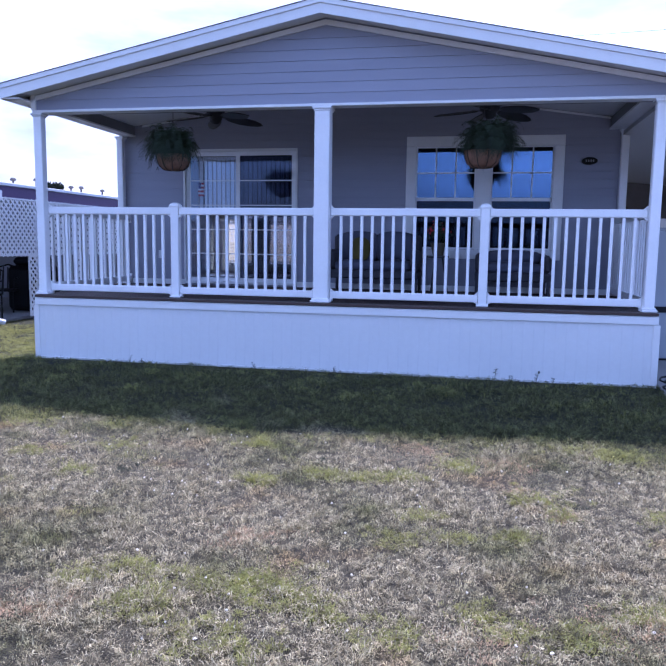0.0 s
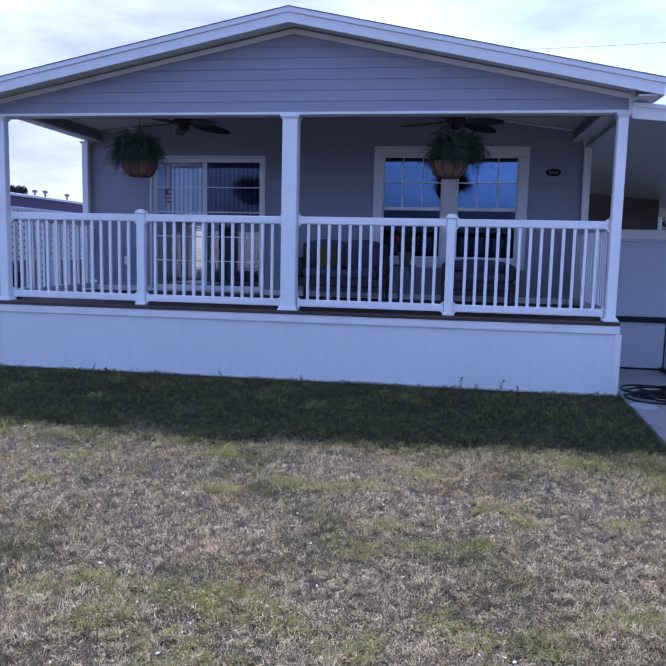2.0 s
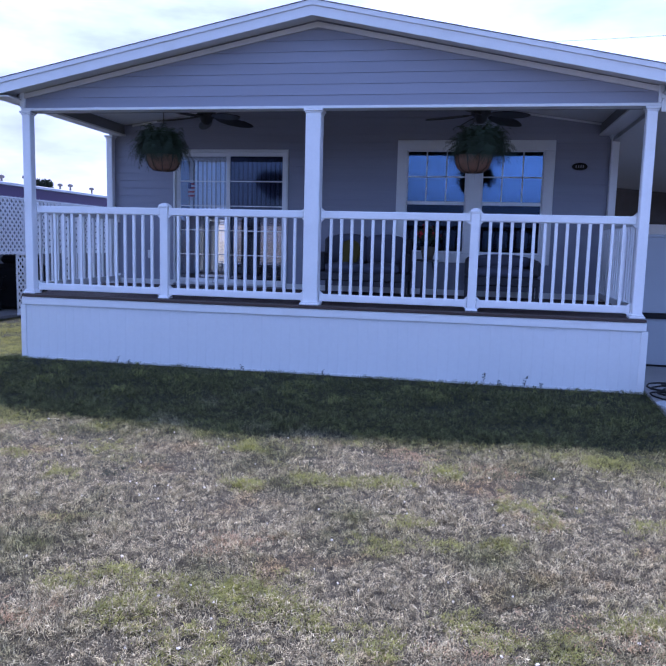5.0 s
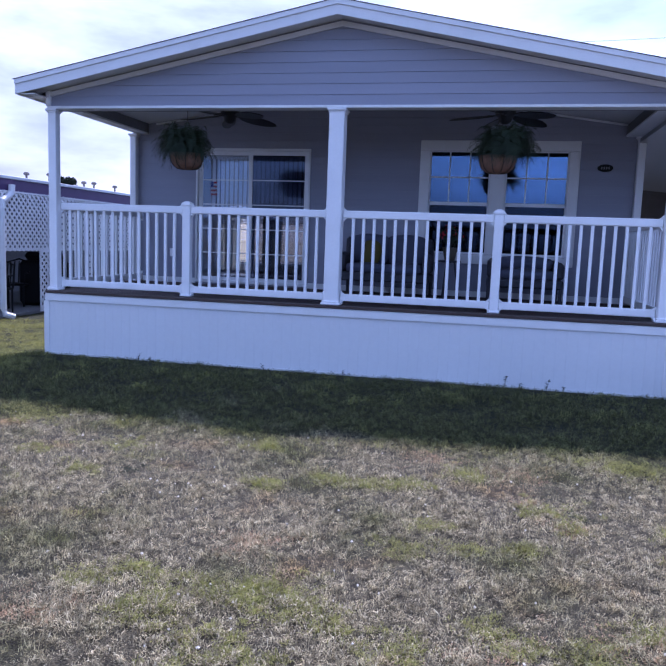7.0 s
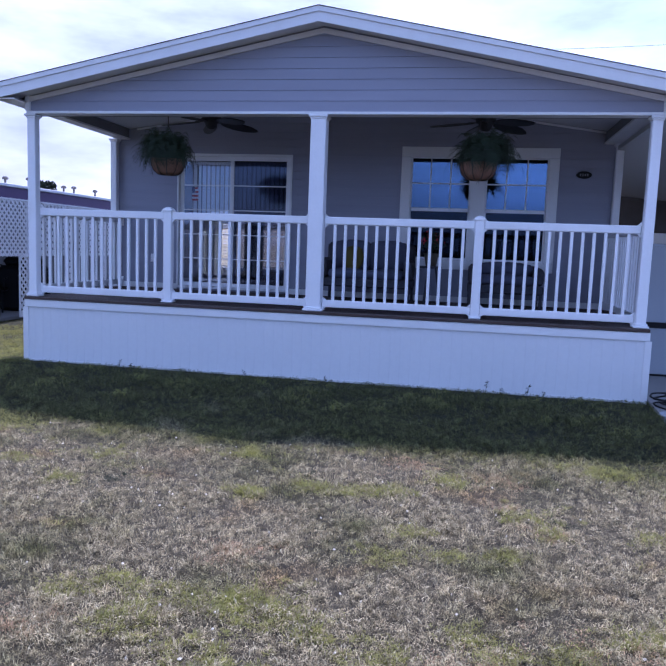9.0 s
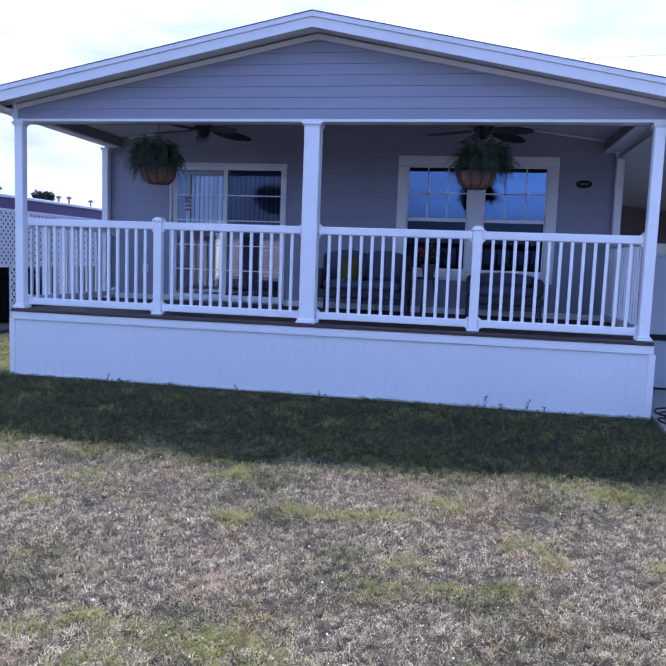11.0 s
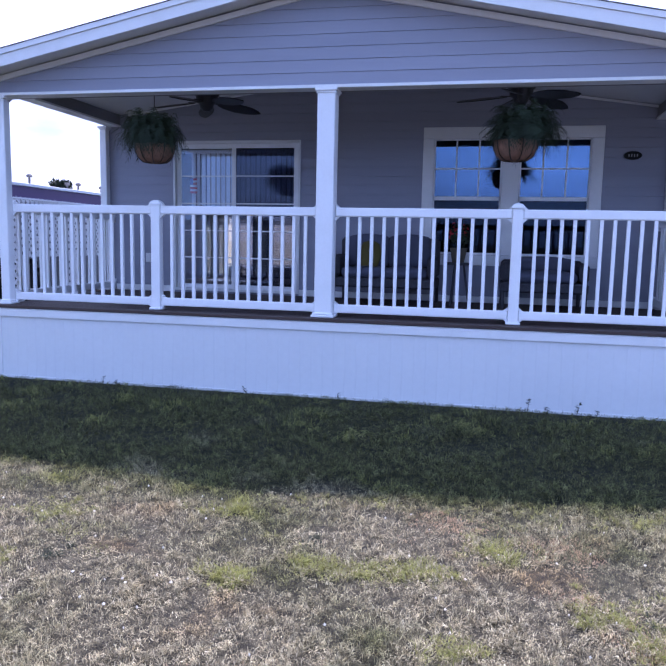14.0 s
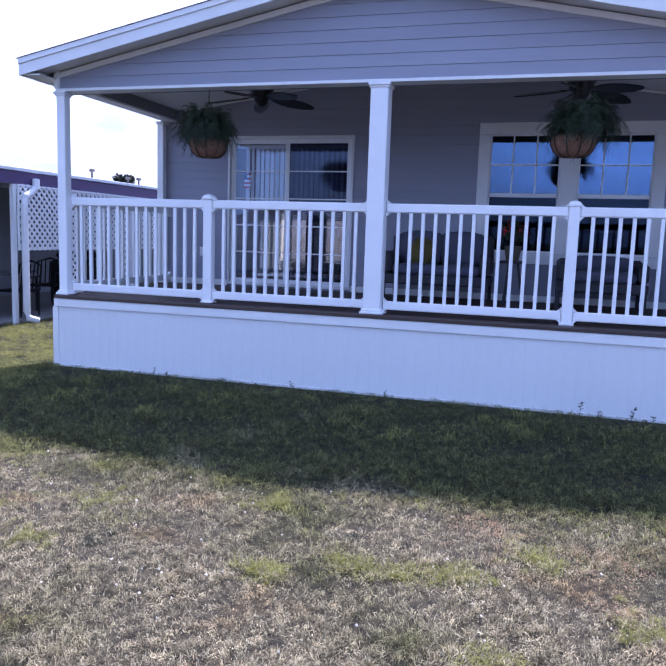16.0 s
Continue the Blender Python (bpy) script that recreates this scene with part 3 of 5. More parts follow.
BAL = bmesh.new()
box(BAL, -0.0165, 0.0165, -0.0165, 0.0165, 0.0, 0.9, bevel=0.003)
BAL_MESH = mesh_of("baluster", BAL, WHITE)


def railing(a, b, at, along, count, label):
    """A railing between a and b along x or y, at the other coordinate."""
    def lay(u0, u1, v0, v1, z0, z1):
        return (u0, u1, at + v0, at + v1, z0, z1) if along == "x" else (at + v0, at + v1, u0, u1, z0, z1)
    mid = ((a + b) / 2, at) if along == "x" else (at, (a + b) / 2)
    r = thing("porch_railing", label, "railing", "porch railings", at=(*mid, DECK_Z))
    part("top_rail", boxes(lay(a, b, -0.03, 0.03, 1.80, 1.888), bevel=0.01), WHITE, r)
    part("bottom_rail", boxes(lay(a, b, -0.026, 0.026, 0.845, 0.93), bevel=0.008), WHITE, r)
    for u, d in ((a, 1), (b, -1)):
        for z0, z1, tri in ((1.76, 1.80, 1), (1.888, 1.925, -1), (0.93, 0.965, -1), (0.815, 0.845, 1)):
            c = 0.04
            out = [(u, z1), (u + d * c, z1), (u, z0)] if tri > 0 else [(u, z0), (u + d * c, z0), (u, z1)]
            bm = prism(bmesh.new(), out, "y" if along == "x" else "x", at - 0.024, at + 0.024)
            part("bracket", bm, WHITE, r)
    for i in range(count):
        u = a + (b - a) * (i + 1) / (count + 1)
        ob = part("baluster", BAL_MESH, None, r)
        ob.location = (u, at, 0.92) if along == "x" else (at, u, 0.92)
    return r


FRONT_LABEL = "white vinyl porch railing with square balusters"
railing(-3.537, -RAIL_X - 0.061, 0.0, "x", 13, FRONT_LABEL)
railing(-RAIL_X + 0.041, -0.119, 0.0, "x", 13, FRONT_LABEL)
railing(0.069, RAIL_X - 0.071, 0.0, "x", 13, FRONT_LABEL)
railing(RAIL_X + 0.031, POST_X - 0.055, 0.0, "x", 13, FRONT_LABEL)
railing(0.0, WALL_Y - 0.14, -3.675, "y", 17, "white vinyl side railing of the porch")
railing(0.17, WALL_Y - 0.14, POST_X + 0.025, "y", 16, "white vinyl side railing of the porch beside the carport")


# ---- window and sliding door ----
def build_window():
    x0, x1, z0, z1 = WIN
    win = thing("window_1", "white-trimmed twin sash window with grilles in the upper sashes", "window", kind="structure", at=(x0, WALL_Y, z0))
    t, y = 0.145, WALL_Y
    part("trim_board", boxes((x0, x1, y - 0.032, y + 0.03, z1 - t, z1), bevel=0.005), TRIM, win)
    part("trim_board", boxes((x0, x1, y - 0.032, y + 0.03, z0, z0 + t - 0.01), bevel=0.005), TRIM, win)
    part("trim_board", boxes((x0, x0 + t, y - 0.030, y + 0.03, z0 + t - 0.008, z1 - t - 0.002), bevel=0.005), TRIM, win)
    part("trim_board", boxes((x1 - t, x1, y - 0.030, y + 0.03, z0 + t - 0.008, z1 - t - 0.002), bevel=0.005), TRIM, win)
    mx0, mx1 = 1.679, 1.902
    part("mullion", boxes((mx0, mx1, y - 0.028, y + 0.03, z0 + t - 0.008, z1 - t - 0.002), bevel=0.005), TRIM, win)
    zb, zt, zm = z0 + t - 0.008, z1 - t, 2.15
    for a, b in ((x0 + t, mx0), (mx1, x1 - t)):
        sash = part("window_sash", boxes((a, b, y + 0.012, y + 0.04, zm - 0.028, zm + 0.022), (a, b, y + 0.0, y + 0.04, zb, zb + 0.03), (a, a + 0.018, y + 0.012, y + 0.04, zb, zt), (b - 0.018, b, y + 0.012, y + 0.04, zb, zt), (a, b, y + 0.012, y + 0.04, zt - 0.018, zt)), WHITE, win, "white vinyl sash")
        up = part("window_pane", prism(bmesh.new(), [(y + 0.038, zm + 0.022), (y + 0.044, zm + 0.022), (y + 0.026, zt - 0.018), (y + 0.02, zt - 0.018)], "x", a + 0.018, b - 0.018), GLASS, sash, "upper glass mirroring the blue sky")
        lo = part("window_pane", boxes((a + 0.018, b - 0.018, y + 0.028, y + 0.034, zb + 0.03, zm - 0.028)), GLASS_LOW, sash, "dark lower glass behind an insect screen")
        up.visible_shadow = lo.visible_shadow = False
        for i in (1, 2):
            x = a + (b - a) * i / 3
            part("grille_bar", boxes((x - 0.009, x + 0.009, y + 0.012, y + 0.019, zm + 0.022, zt - 0.018)), WHITE, sash)
        zc = (zm + zt) / 2
        part("grille_bar", boxes((a + 0.018, b - 0.018, y + 0.010, y + 0.0185, zc - 0.009, zc + 0.009)), WHITE, sash)
    # black sheet added behind the glass, standing in for the dark room
    part("window_back", boxes((x0 + 0.07, x1 - 0.07, y + 0.2, y + 0.22, z0 + 0.06, z1 - 0.06)), BLACK, win, "black sheet behind the glass")


build_window()


def build_door():
    x0, x1, z0, z1 = DOOR
    y = WALL_Y
    door = thing("door_1", "white-framed sliding glass door with vertical blinds behind it", "sliding door", kind="structure", at=(x0, y, z0))
    part("jamb", boxes((x0, x0 + 0.03, y - 0.03, y + 0.1, z0, z1), bevel=0.004), TRIM, door)
    part("jamb", boxes((x1 - 0.03, x1, y - 0.03, y + 0.1, z0, z1), bevel=0.004), TRIM, door)
    part("head", boxes((x0 + 0.031, x1 - 0.031, y - 0.028, y + 0.1, z1 - 0.04, z1), bevel=0.004), TRIM, door)
    part("sill", boxes((x0 + 0.031, x1 - 0.031, y - 0.04, y + 0.1, z0, z0 + 0.035), bevel=0.004), TRIM, door)
    mid = -1.908
    for a, b, yy, glass, text in ((x0 + 0.033, mid + 0.05, 0.03, GLASS_DOOR, "glass mirroring the sky before pale blinds"), (mid - 0.05, x1 - 0.033, -0.006, GLASS_DARK, "darker screened glass")):
        f = 0.06
        za, zb = z0 + 0.037, z1 - 0.042
        leaf = part("door_panel", boxes((a, a + f, y + yy, y + yy + 0.03, za, zb), (b - f, b, y + yy, y + yy + 0.03, za, zb), (a + f, b - f, y + yy, y + yy + 0.03, zb - f, zb), (a + f, b - f, y + yy, y + yy + 0.03, za, za + f)), WHITE, door)
        pane = part("door_pane", boxes((a + f, b - f, y + yy + 0.012, y + yy + 0.018, za + f, zb - f)), glass, leaf, text)
        pane.visible_shadow = False
        for i in range(1, 5):
            z = za + f + (zb - za - 2 * f) * i / 5
            part("grille_bar", boxes((a + f, b - f, y + yy + 0.004, y + yy + 0.011, z - 0.008, z + 0.008)), WHITE, leaf)
    part("door_handle", boxes((mid + 0.0, mid + 0.025, y - 0.04, y - 0.008, 1.65, 1.9), bevel=0.008), WHITE, door)
    blinds = thing("vertical_blinds", "pale vertical blinds hanging behind the sliding door", "blinds", at=(x0, y + 0.2, z1))
    part("head_rail", boxes((x0 + 0.05, x1 - 0.05, y + 0.155, y + 0.2, z1 - 0.15, z1 - 0.1)), WHITE, blinds)
    rnd = random.Random(4)
    x = x0 + 0.22
    turn = 0
    while x < x1 - 0.1:
        turn = 1 - turn
        ang = (0.5 if turn else -0.2) + rnd.uniform(-0.2, 0.2)
        c, s = math.cos(ang) * 0.027, math.sin(ang) * 0.027
        low = 1.93
        out = [(x - c, y + 0.178 - s), (x + c, y + 0.178 + s), (x + c, y + 0.18 + s), (x - c, y + 0.18 - s)]
        part("blind_slat", prism(bmesh.new(), out, "z", low, z1 - 0.151), BLIND, blinds)
        x += 0.074
    flag = thing("flag_sticker", "small striped flag ornament inside the door glass", "flag", at=(-2.57, y + 0.06, 2.28))
    for i in range(7):
        z = 2.40 - i * 0.03
        part("stripe", boxes((-2.6, -2.5, y + 0.054, y + 0.057, z - 0.03, z)), FLAG_R if i % 2 == 0 else FLAG_W, flag)
    part("canton", boxes((-2.6, -2.555, y + 0.050, y + 0.0535, 2.31, 2.40)), FLAG_B, flag)


build_door()


def wall_fittings():
    y = WALL_Y - 0.016
    sign = thing("house_number_sign", "black oval house number plaque on the siding", "sign", at=(3.24, y, 2.68))
    bm = bmesh.new()
    n = 28
    rim = [(3.24 + 0.105 * math.cos(2 * math.pi * k / n), 2.68 + 0.052 * math.sin(2 * math.pi * k / n)) for k in range(n)]
    part("plate", prism(bm, rim, "y", y - 0.018, y), BLACK, sign)
    for i in range(4):
        x = 3.24 - 0.048 + i * 0.032
        part("bar", boxes((x - 0.007, x + 0.007, y - 0.021, y - 0.0185, 2.664, 2.697)), BROWN2, sign, "pale bar")
    out = thing("outlet_cover", "white weatherproof outlet cover on the wall", "outlet", at=(-3.2, y, 1.28))
    part("box", boxes((-3.24, -3.15, y - 0.035, y, 1.21, 1.34), bevel=0.008), WHITE, out)
    part("lid", boxes((-3.232, -3.158, y - 0.045, y - 0.036, 1.22, 1.33), bevel=0.003), WHITE, out)


wall_fittings()


# ---- ceiling fans and hanging ferns ----
def ceiling_fan(x, y, turn):
    zc = 3.78 - 0.1405 * abs(x)
    fan = thing("ceiling_fan", "dark bronze porch ceiling fan with five blades", "ceiling fan", "ceiling fans", at=(x, y, zc))
    smooth(part("canopy", lathe(bmesh.new(), [(0.075, zc + 0.0), (0.075, zc - 0.02), (0.03, zc - 0.07)], (x, y, 0)), FAN_BROWN, fan))
    part("rod", tube(bmesh.new(), [(x, y, zc - 0.05), (x, y, 3.26)], 0.014), FAN_BROWN, fan)
    smooth(part("motor", lathe(bmesh.new(), [(0.02, 3.29), (0.15, 3.275), (0.15, 3.24), (0.125, 3.22), (0.125, 3.165), (0.085, 3.13), (0.075, 3.09), (0.04, 3.055), (0.005, 3.05)], (x, y, 0), 24), FAN_BROWN, fan))
    for k in range(5):
        a = radians(turn + 72 * k)
        bm = bmesh.new()
        m = Matrix.Translation((x, y, 3.165)) @ Matrix.Rotation(a, 4, "Z") @ Matrix.Rotation(radians(-16), 4, "X")
        shape = [(0.15, -0.035), (0.24, -0.075), (0.38, -0.1), (0.54, -0.085), (0.65, -0.04), (0.69, 0.0), (0.65, 0.04), (0.54, 0.085), (0.38, 0.1), (0.24, 0.075), (0.15, 0.035)]
        prism(bm, shape, "z", -0.005, 0.005)
        bm.transform(m @ Matrix.Rotation(radians(6), 4, "Y"))
        part("blade", bm, FAN_BROWN, fan)
        arm = boxes((0.09, 0.22, -0.02, 0.02, -0.014, -0.006))
        arm.transform(m)
        part("blade_arm", arm, FAN_BROWN, fan)


ceiling_fan(-1.78, 1.2, 42)
ceiling_fan(1.83, 1.2, 41)


def fern_foliage(centre, spread, seed, count=600):
    """Arching fronds with small leaflets on both sides."""
    rnd = random.Random(seed)
    bm = bmesh.new()
    c = Vector(centre)
    for _ in range(count):
        a, lift = rnd.uniform(0, 2 * math.pi), rnd.uniform(0.1, 1.0)
        reach = spread * rnd.uniform(0.6, 1.12) * (1.1 - 0.45 * lift)
        rise, fall = 0.09 + 0.29 * lift * rnd.uniform(0.6, 1.15), rnd.uniform(0.06, 0.26) + 0.16 * max(0.0, 0.5 - lift)
        out, side = Vector((math.cos(a), math.sin(a), 0)), Vector((-math.sin(a), math.cos(a), 0))
        start = c + out * rnd.uniform(0.0, 0.12)
        bend = rnd.uniform(-0.25, 0.25)
        pts = [start + out * (reach * u) + side * (bend * reach * u * u) + Vector((0, 0, rise * math.sin(min(u * 1.9, math.pi) * 0.9) - fall * u * u * u)) for u in (k / 15 for k in range(16))]
        for k in range(1, 16):
            p, q = pts[k - 1], pts[k]
            way = (q - p).normalized()
            s = way.cross(Vector((0, 0, 1)))
            s = s.normalized() if s.length > 0.01 else side
            long = 0.05 * math.sin(0.35 + 2.6 * k / 16) + 0.008
            for sg in (-1, 1):
                tipv = q + s * sg * long + way * 0.018 + Vector((0, 0, rnd.uniform(-0.016, 0.006)))
                v = [bm.verts.new(p), bm.verts.new(p + way * 0.013), bm.verts.new(tipv)]
                bm.faces.new(v)
    return bm


def hanging_fern(x, y, z, spread, seed, lop):
    fern = thing("hanging_fern", "bushy green fern in a coconut-lined hanging wire basket", "hanging plant", "hanging ferns", at=(x, y, z))
    prof = [(0.045, z), (0.12, z + 0.012), (0.168, z + 0.055), (0.194, z + 0.12), (0.202, z + 0.19), (0.185, z + 0.19), (0.17, z + 0.16), (0.01, z + 0.15)]
    smooth(part("basket_liner", lathe(bmesh.new(), prof, (x, y, 0), 28), COCO, fern, "rust-brown coconut fibre liner"))
    cage = bmesh.new()
    for k in range(10):
        a = 2 * math.pi * k / 10
        tube(cage, [(x + math.cos(a) * (r + 0.006), y + math.sin(a) * (r + 0.006), h) for r, h in prof[:5]], 0.0055, 5)
    ringpts = [(x + 0.209 * math.cos(2 * math.pi * k / 28), y + 0.209 * math.sin(2 * math.pi * k / 28), z + 0.19) for k in range(29)]
    tube(cage, ringpts, 0.006, 5)
    part("wire_cage", cage, WIRE, fern)
    for k in range(3):
        a = 2 * math.pi * k / 3 + 0.5
        part("chain", tube(bmesh.new(), [(x + 0.205 * math.cos(a), y + 0.205 * math.sin(a), z + 0.19), (x, y, z + 0.58)], 0.004, 5), WIRE, fern)
    part("hook", tube(bmesh.new(), [(x, y, z + 0.57), (x, y, BEAM_Z - 0.002)], 0.005, 5), WIRE, fern)
    part("foliage", fern_foliage((x + lop, y, z + 0.19), spread, seed), FERN, fern)


hanging_fern(-1.88, 0.03, 2.325, 0.3, 3, -0.035)
hanging_fern(1.765, 0.05, 2.335, 0.33, 8, 0.075)


# ---- porch furniture ----
def cushion(x0, x1, y0, y1, z0, z1, puff=0.03):
    bm = boxes((x0, x1, y0, y1, z0, z1))
    bmesh.ops.subdivide_edges(bm, edges=bm.edges[:], cuts=4, use_grid_fill=True)
    c = Vector(((x0 + x1) / 2, (y0 + y1) / 2, (z0 + z1) / 2))
    h = Vector(((x1 - x0) / 2, (y1 - y0) / 2, (z1 - z0) / 2))
    for v in bm.verts:
        u = Vector(((v.co[i] - c[i]) / h[i] for i in range(3)))
        r = max(0.001, u.length)
        k = 1 - 0.09 * max(0.0, r - 1.0) ** 1.2
        v.co = Vector((c[i] + h[i] * u[i] * k for i in range(3)))
        for i in range(3):
            j, m = (i + 1) % 3, (i + 2) % 3
            if abs(abs(u[i]) - 1) < 0.01:
                v.co[i] += math.copysign(puff * (1 - u[j] ** 2) * (1 - u[m] ** 2), u[i])
    return bm


def wicker_seat(name, label, x0, x1, y0, y1, cushions, back=0.82):
    z = DECK_Z
    seat = thing(name, label, "sofa" if cushions > 1 else "armchair", "porch seats", at=((x0 + x1) / 2, (y0 + y1) / 2, z))
    for x in (x0 + 0.03, x1 - 0.03):
        for y in (y0 + 0.03, y1 - 0.03):
            part("leg", tube(bmesh.new(), [(x, y, z), (x, y, z + 0.22)], 0.022), WICKER, seat)
    part("seat_frame", boxes((x0, x1, y0, y1, z + 0.2, z + 0.32), bevel=0.02), WICKER, seat)
    part("backrest", boxes((x0, x1, y1 - 0.1, y1, z + 0.322, z + back), bevel=0.04), WICKER, seat)
    for a in (x0, x1 - 0.11):
        part("armrest", boxes((a, a + 0.11, y0, y1 - 0.102, z + 0.322, z + min(0.6, back - 0.02)), bevel=0.04), WICKER, seat)
    w = (x1 - x0 - 0.24) / cushions
    for i in range(cushions):
        a = x0 + 0.12 + w * i
        smooth(part("seat_cushion", cushion(a + 0.005, a + w - 0.005, y0 + 0.01, y1 - 0.12, z + 0.324, z + 0.44), CUSHION, seat, "grey seat cushion"))
        smooth(part("back_cushion", cushion(a + 0.01, a + w - 0.01, y1 - 0.24, y1 - 0.105, z + 0.45, z + back + 0.02), CUSHION, seat, "grey back cushion"))


wicker_seat("loveseat", "dark wicker loveseat with grey cushions against the wall", -0.35, 0.95, 1.72, 2.45, 2)
wicker_seat("armchair", "wide low-backed dark wicker armchair under the window", 1.72, 2.72, 1.72, 2.45, 1, 0.58)
pillow = cushion(-0.11, 0.11, -0.05, 0.05, -0.16, 0.16, 0.04)
pillow.transform(Matrix.Translation((0.09, 2.0, DECK_Z + 0.59)) @ Matrix.Rotation(radians(-18), 4, "X") @ Matrix.Rotation(radians(6), 4, "Y"))
smooth(solid("throw_pillow", pillow, YELLOW, "yellow throw pillow on the loveseat", "pillow"))


def flower_stand(x, y):
    z = DECK_Z
    stand = thing("plant_stand", "slim dark plant stand beside the loveseat", "plant stand", at=(x, y, z))
    part("top", lathe(bmesh.new(), [(0.15, z + 0.5), (0.155, z + 0.51), (0.155, z + 0.525), (0.15, z + 0.53)], (x, y, 0)), WICKER, stand)
    for k in range(3):
        a = 2 * math.pi * k / 3
        part("leg", tube(bmesh.new(), [(x + 0.15 * math.cos(a), y + 0.15 * math.sin(a), z), (x + 0.07 * math.cos(a), y + 0.07 * math.sin(a), z + 0.5)], 0.013), WICKER, stand)
    plant = thing("potted_flowers", "red flowers with green leaves in a brown pot", "potted plant", at=(x, y, z + 0.53))
    smooth(part("pot", lathe(bmesh.new(), [(0.07, z + 0.531), (0.085, z + 0.6), (0.105, z + 0.7), (0.112, z + 0.71), (0.1, z + 0.71), (0.095, z + 0.69), (0.01, z + 0.69)], (x, y, 0)), TERRA, plant))
    rnd = random.Random(21)
    leaves, petals = bmesh.new(), bmesh.new()
    for _ in range(130):
        d = Vector((rnd.gauss(0, 1), rnd.gauss(0, 1), rnd.uniform(-0.4, 1.2))).normalized()
        p = Vector((x, y, z + 0.82)) + d * rnd.uniform(0.08, 0.2)
        red = d.z > 0.15 and rnd.random() < 0.45
        bm, size = (petals, 0.05) if red else (leaves, 0.07)
        s, u = d.orthogonal().normalized(), None
        s = Matrix.Rotation(rnd.uniform(0, 6.3), 3, d) @ s
        u = d.cross(s)
        bm.faces.new([bm.verts.new(p + s * size * 0.5), bm.verts.new(p + u * size * 0.4 + d * 0.02), bm.verts.new(p - s * size * 0.5), bm.verts.new(p - u * size * 0.4 + d * 0.015)])
    for _ in range(12):
        a = rnd.uniform(0, 6.28)
        tube(leaves, [(x, y, z + 0.69), (x + 0.1 * math.cos(a), y + 0.1 * math.sin(a), z + 0.86)], 0.004, 4)
    part("leaves", leaves, FERN, plant)
    part("blossoms", petals, RED, plant, "red blossoms")


flower_stand(1.2, 2.0)


# ---- carport on the east side ----
def carport_z(x):
    return 3.10 - 0.085 * (x - W)


def build_carport():
    roof = thing("carport_roof", "white metal carport roof on slim posts", "carport", kind="structure", at=(5.3, 7, 2.9))
    y0, y1, x0, x1 = -0.14, 14.0, W + 0.004, 7.15
    n = 6
    for i in range(n):
        a, b = x0 + (x1 - x0) * i / n, x0 + (x1 - x0) * (i + 1) / n
        part("roof_pan", prism(bmesh.new(), [(a, carport_z(a) - 0.03), (b, carport_z(b) - 0.03), (b, carport_z(b) - 0.085), (a, carport_z(a) - 0.085)], "y", y0 + 0.03, y1), CARPORT, roof)
    part("front_fascia", prism(bmesh.new(), [(x0, carport_z(x0)), (x1, carport_z(x1)), (x1, carport_z(x1) - 0.145), (x0, carport_z(x0) - 0.145)], "y", y0, y0 + 0.025), TRIM, roof, "white carport fascia")
    part("front_lip", prism(bmesh.new(), [(x0, carport_z(x0) + 0.012), (x1, carport_z(x1) + 0.012), (x1, carport_z(x1) - 0.03), (x0, carport_z(x0) - 0.03)], "y", y0 - 0.022, y0 - 0.002), TRIM, roof)
    part("side_beam", boxes((6.93, 7.07, y0 + 0.04, y1, 2.5, carport_z(7.07) - 0.088)), CARPORT, roof, "grey outer beam")
    part("gutter", boxes((7.08, 7.2, y0 + 0.03, y1, 2.66, 2.78), bevel=0.01), TRIM, roof)
    for y in (0.6, 2.6, 4.6, 6.65, 8.85, 10.85, 13.4):
        p = thing("carport_post", "slim white metal carport post", "post", "carport posts", at=(7.0, y, 0.035))
        part("shaft", boxes((6.96, 7.04, y - 0.04, y + 0.04, 0.036, 2.499), bevel=0.006), TRIM, p)
        part("foot", boxes((6.93, 7.07, y - 0.06, y + 0.06, 0.0355, 0.05)), TRIM, p)
    spout = thing("downspout", "white downspout with an elbow beside a carport post", "downspout", at=(7.12, 6.5, 0.04))
    part("pipe", tube(bmesh.new(), [(7.2, 6.45, 2.68), (7.2, 6.45, 2.58), (7.16, 6.5, 2.46), (7.09, 6.56, 2.38), (7.085, 6.57, 2.2), (7.085, 6.57, 0.06)], 0.035, 8), TRIM, spout)
    shed = solid("storage_wall", boxes((W + 0.03, 6.95, 8.8, 8.9, 0.036, 2.12), bevel=0.006), WHITE, "white panel wall across the back of the carport", kind="structure")
    part("upper_panel", prism(bmesh.new(), [(W + 0.03, 2.122), (6.4, 2.122), (6.4, carport_z(6.4) - 0.09), (W + 0.03, carport_z(W) - 0.095)], "y", 8.82, 8.88), BROWN, shed, "dark brown panel over the wall")


build_carport()


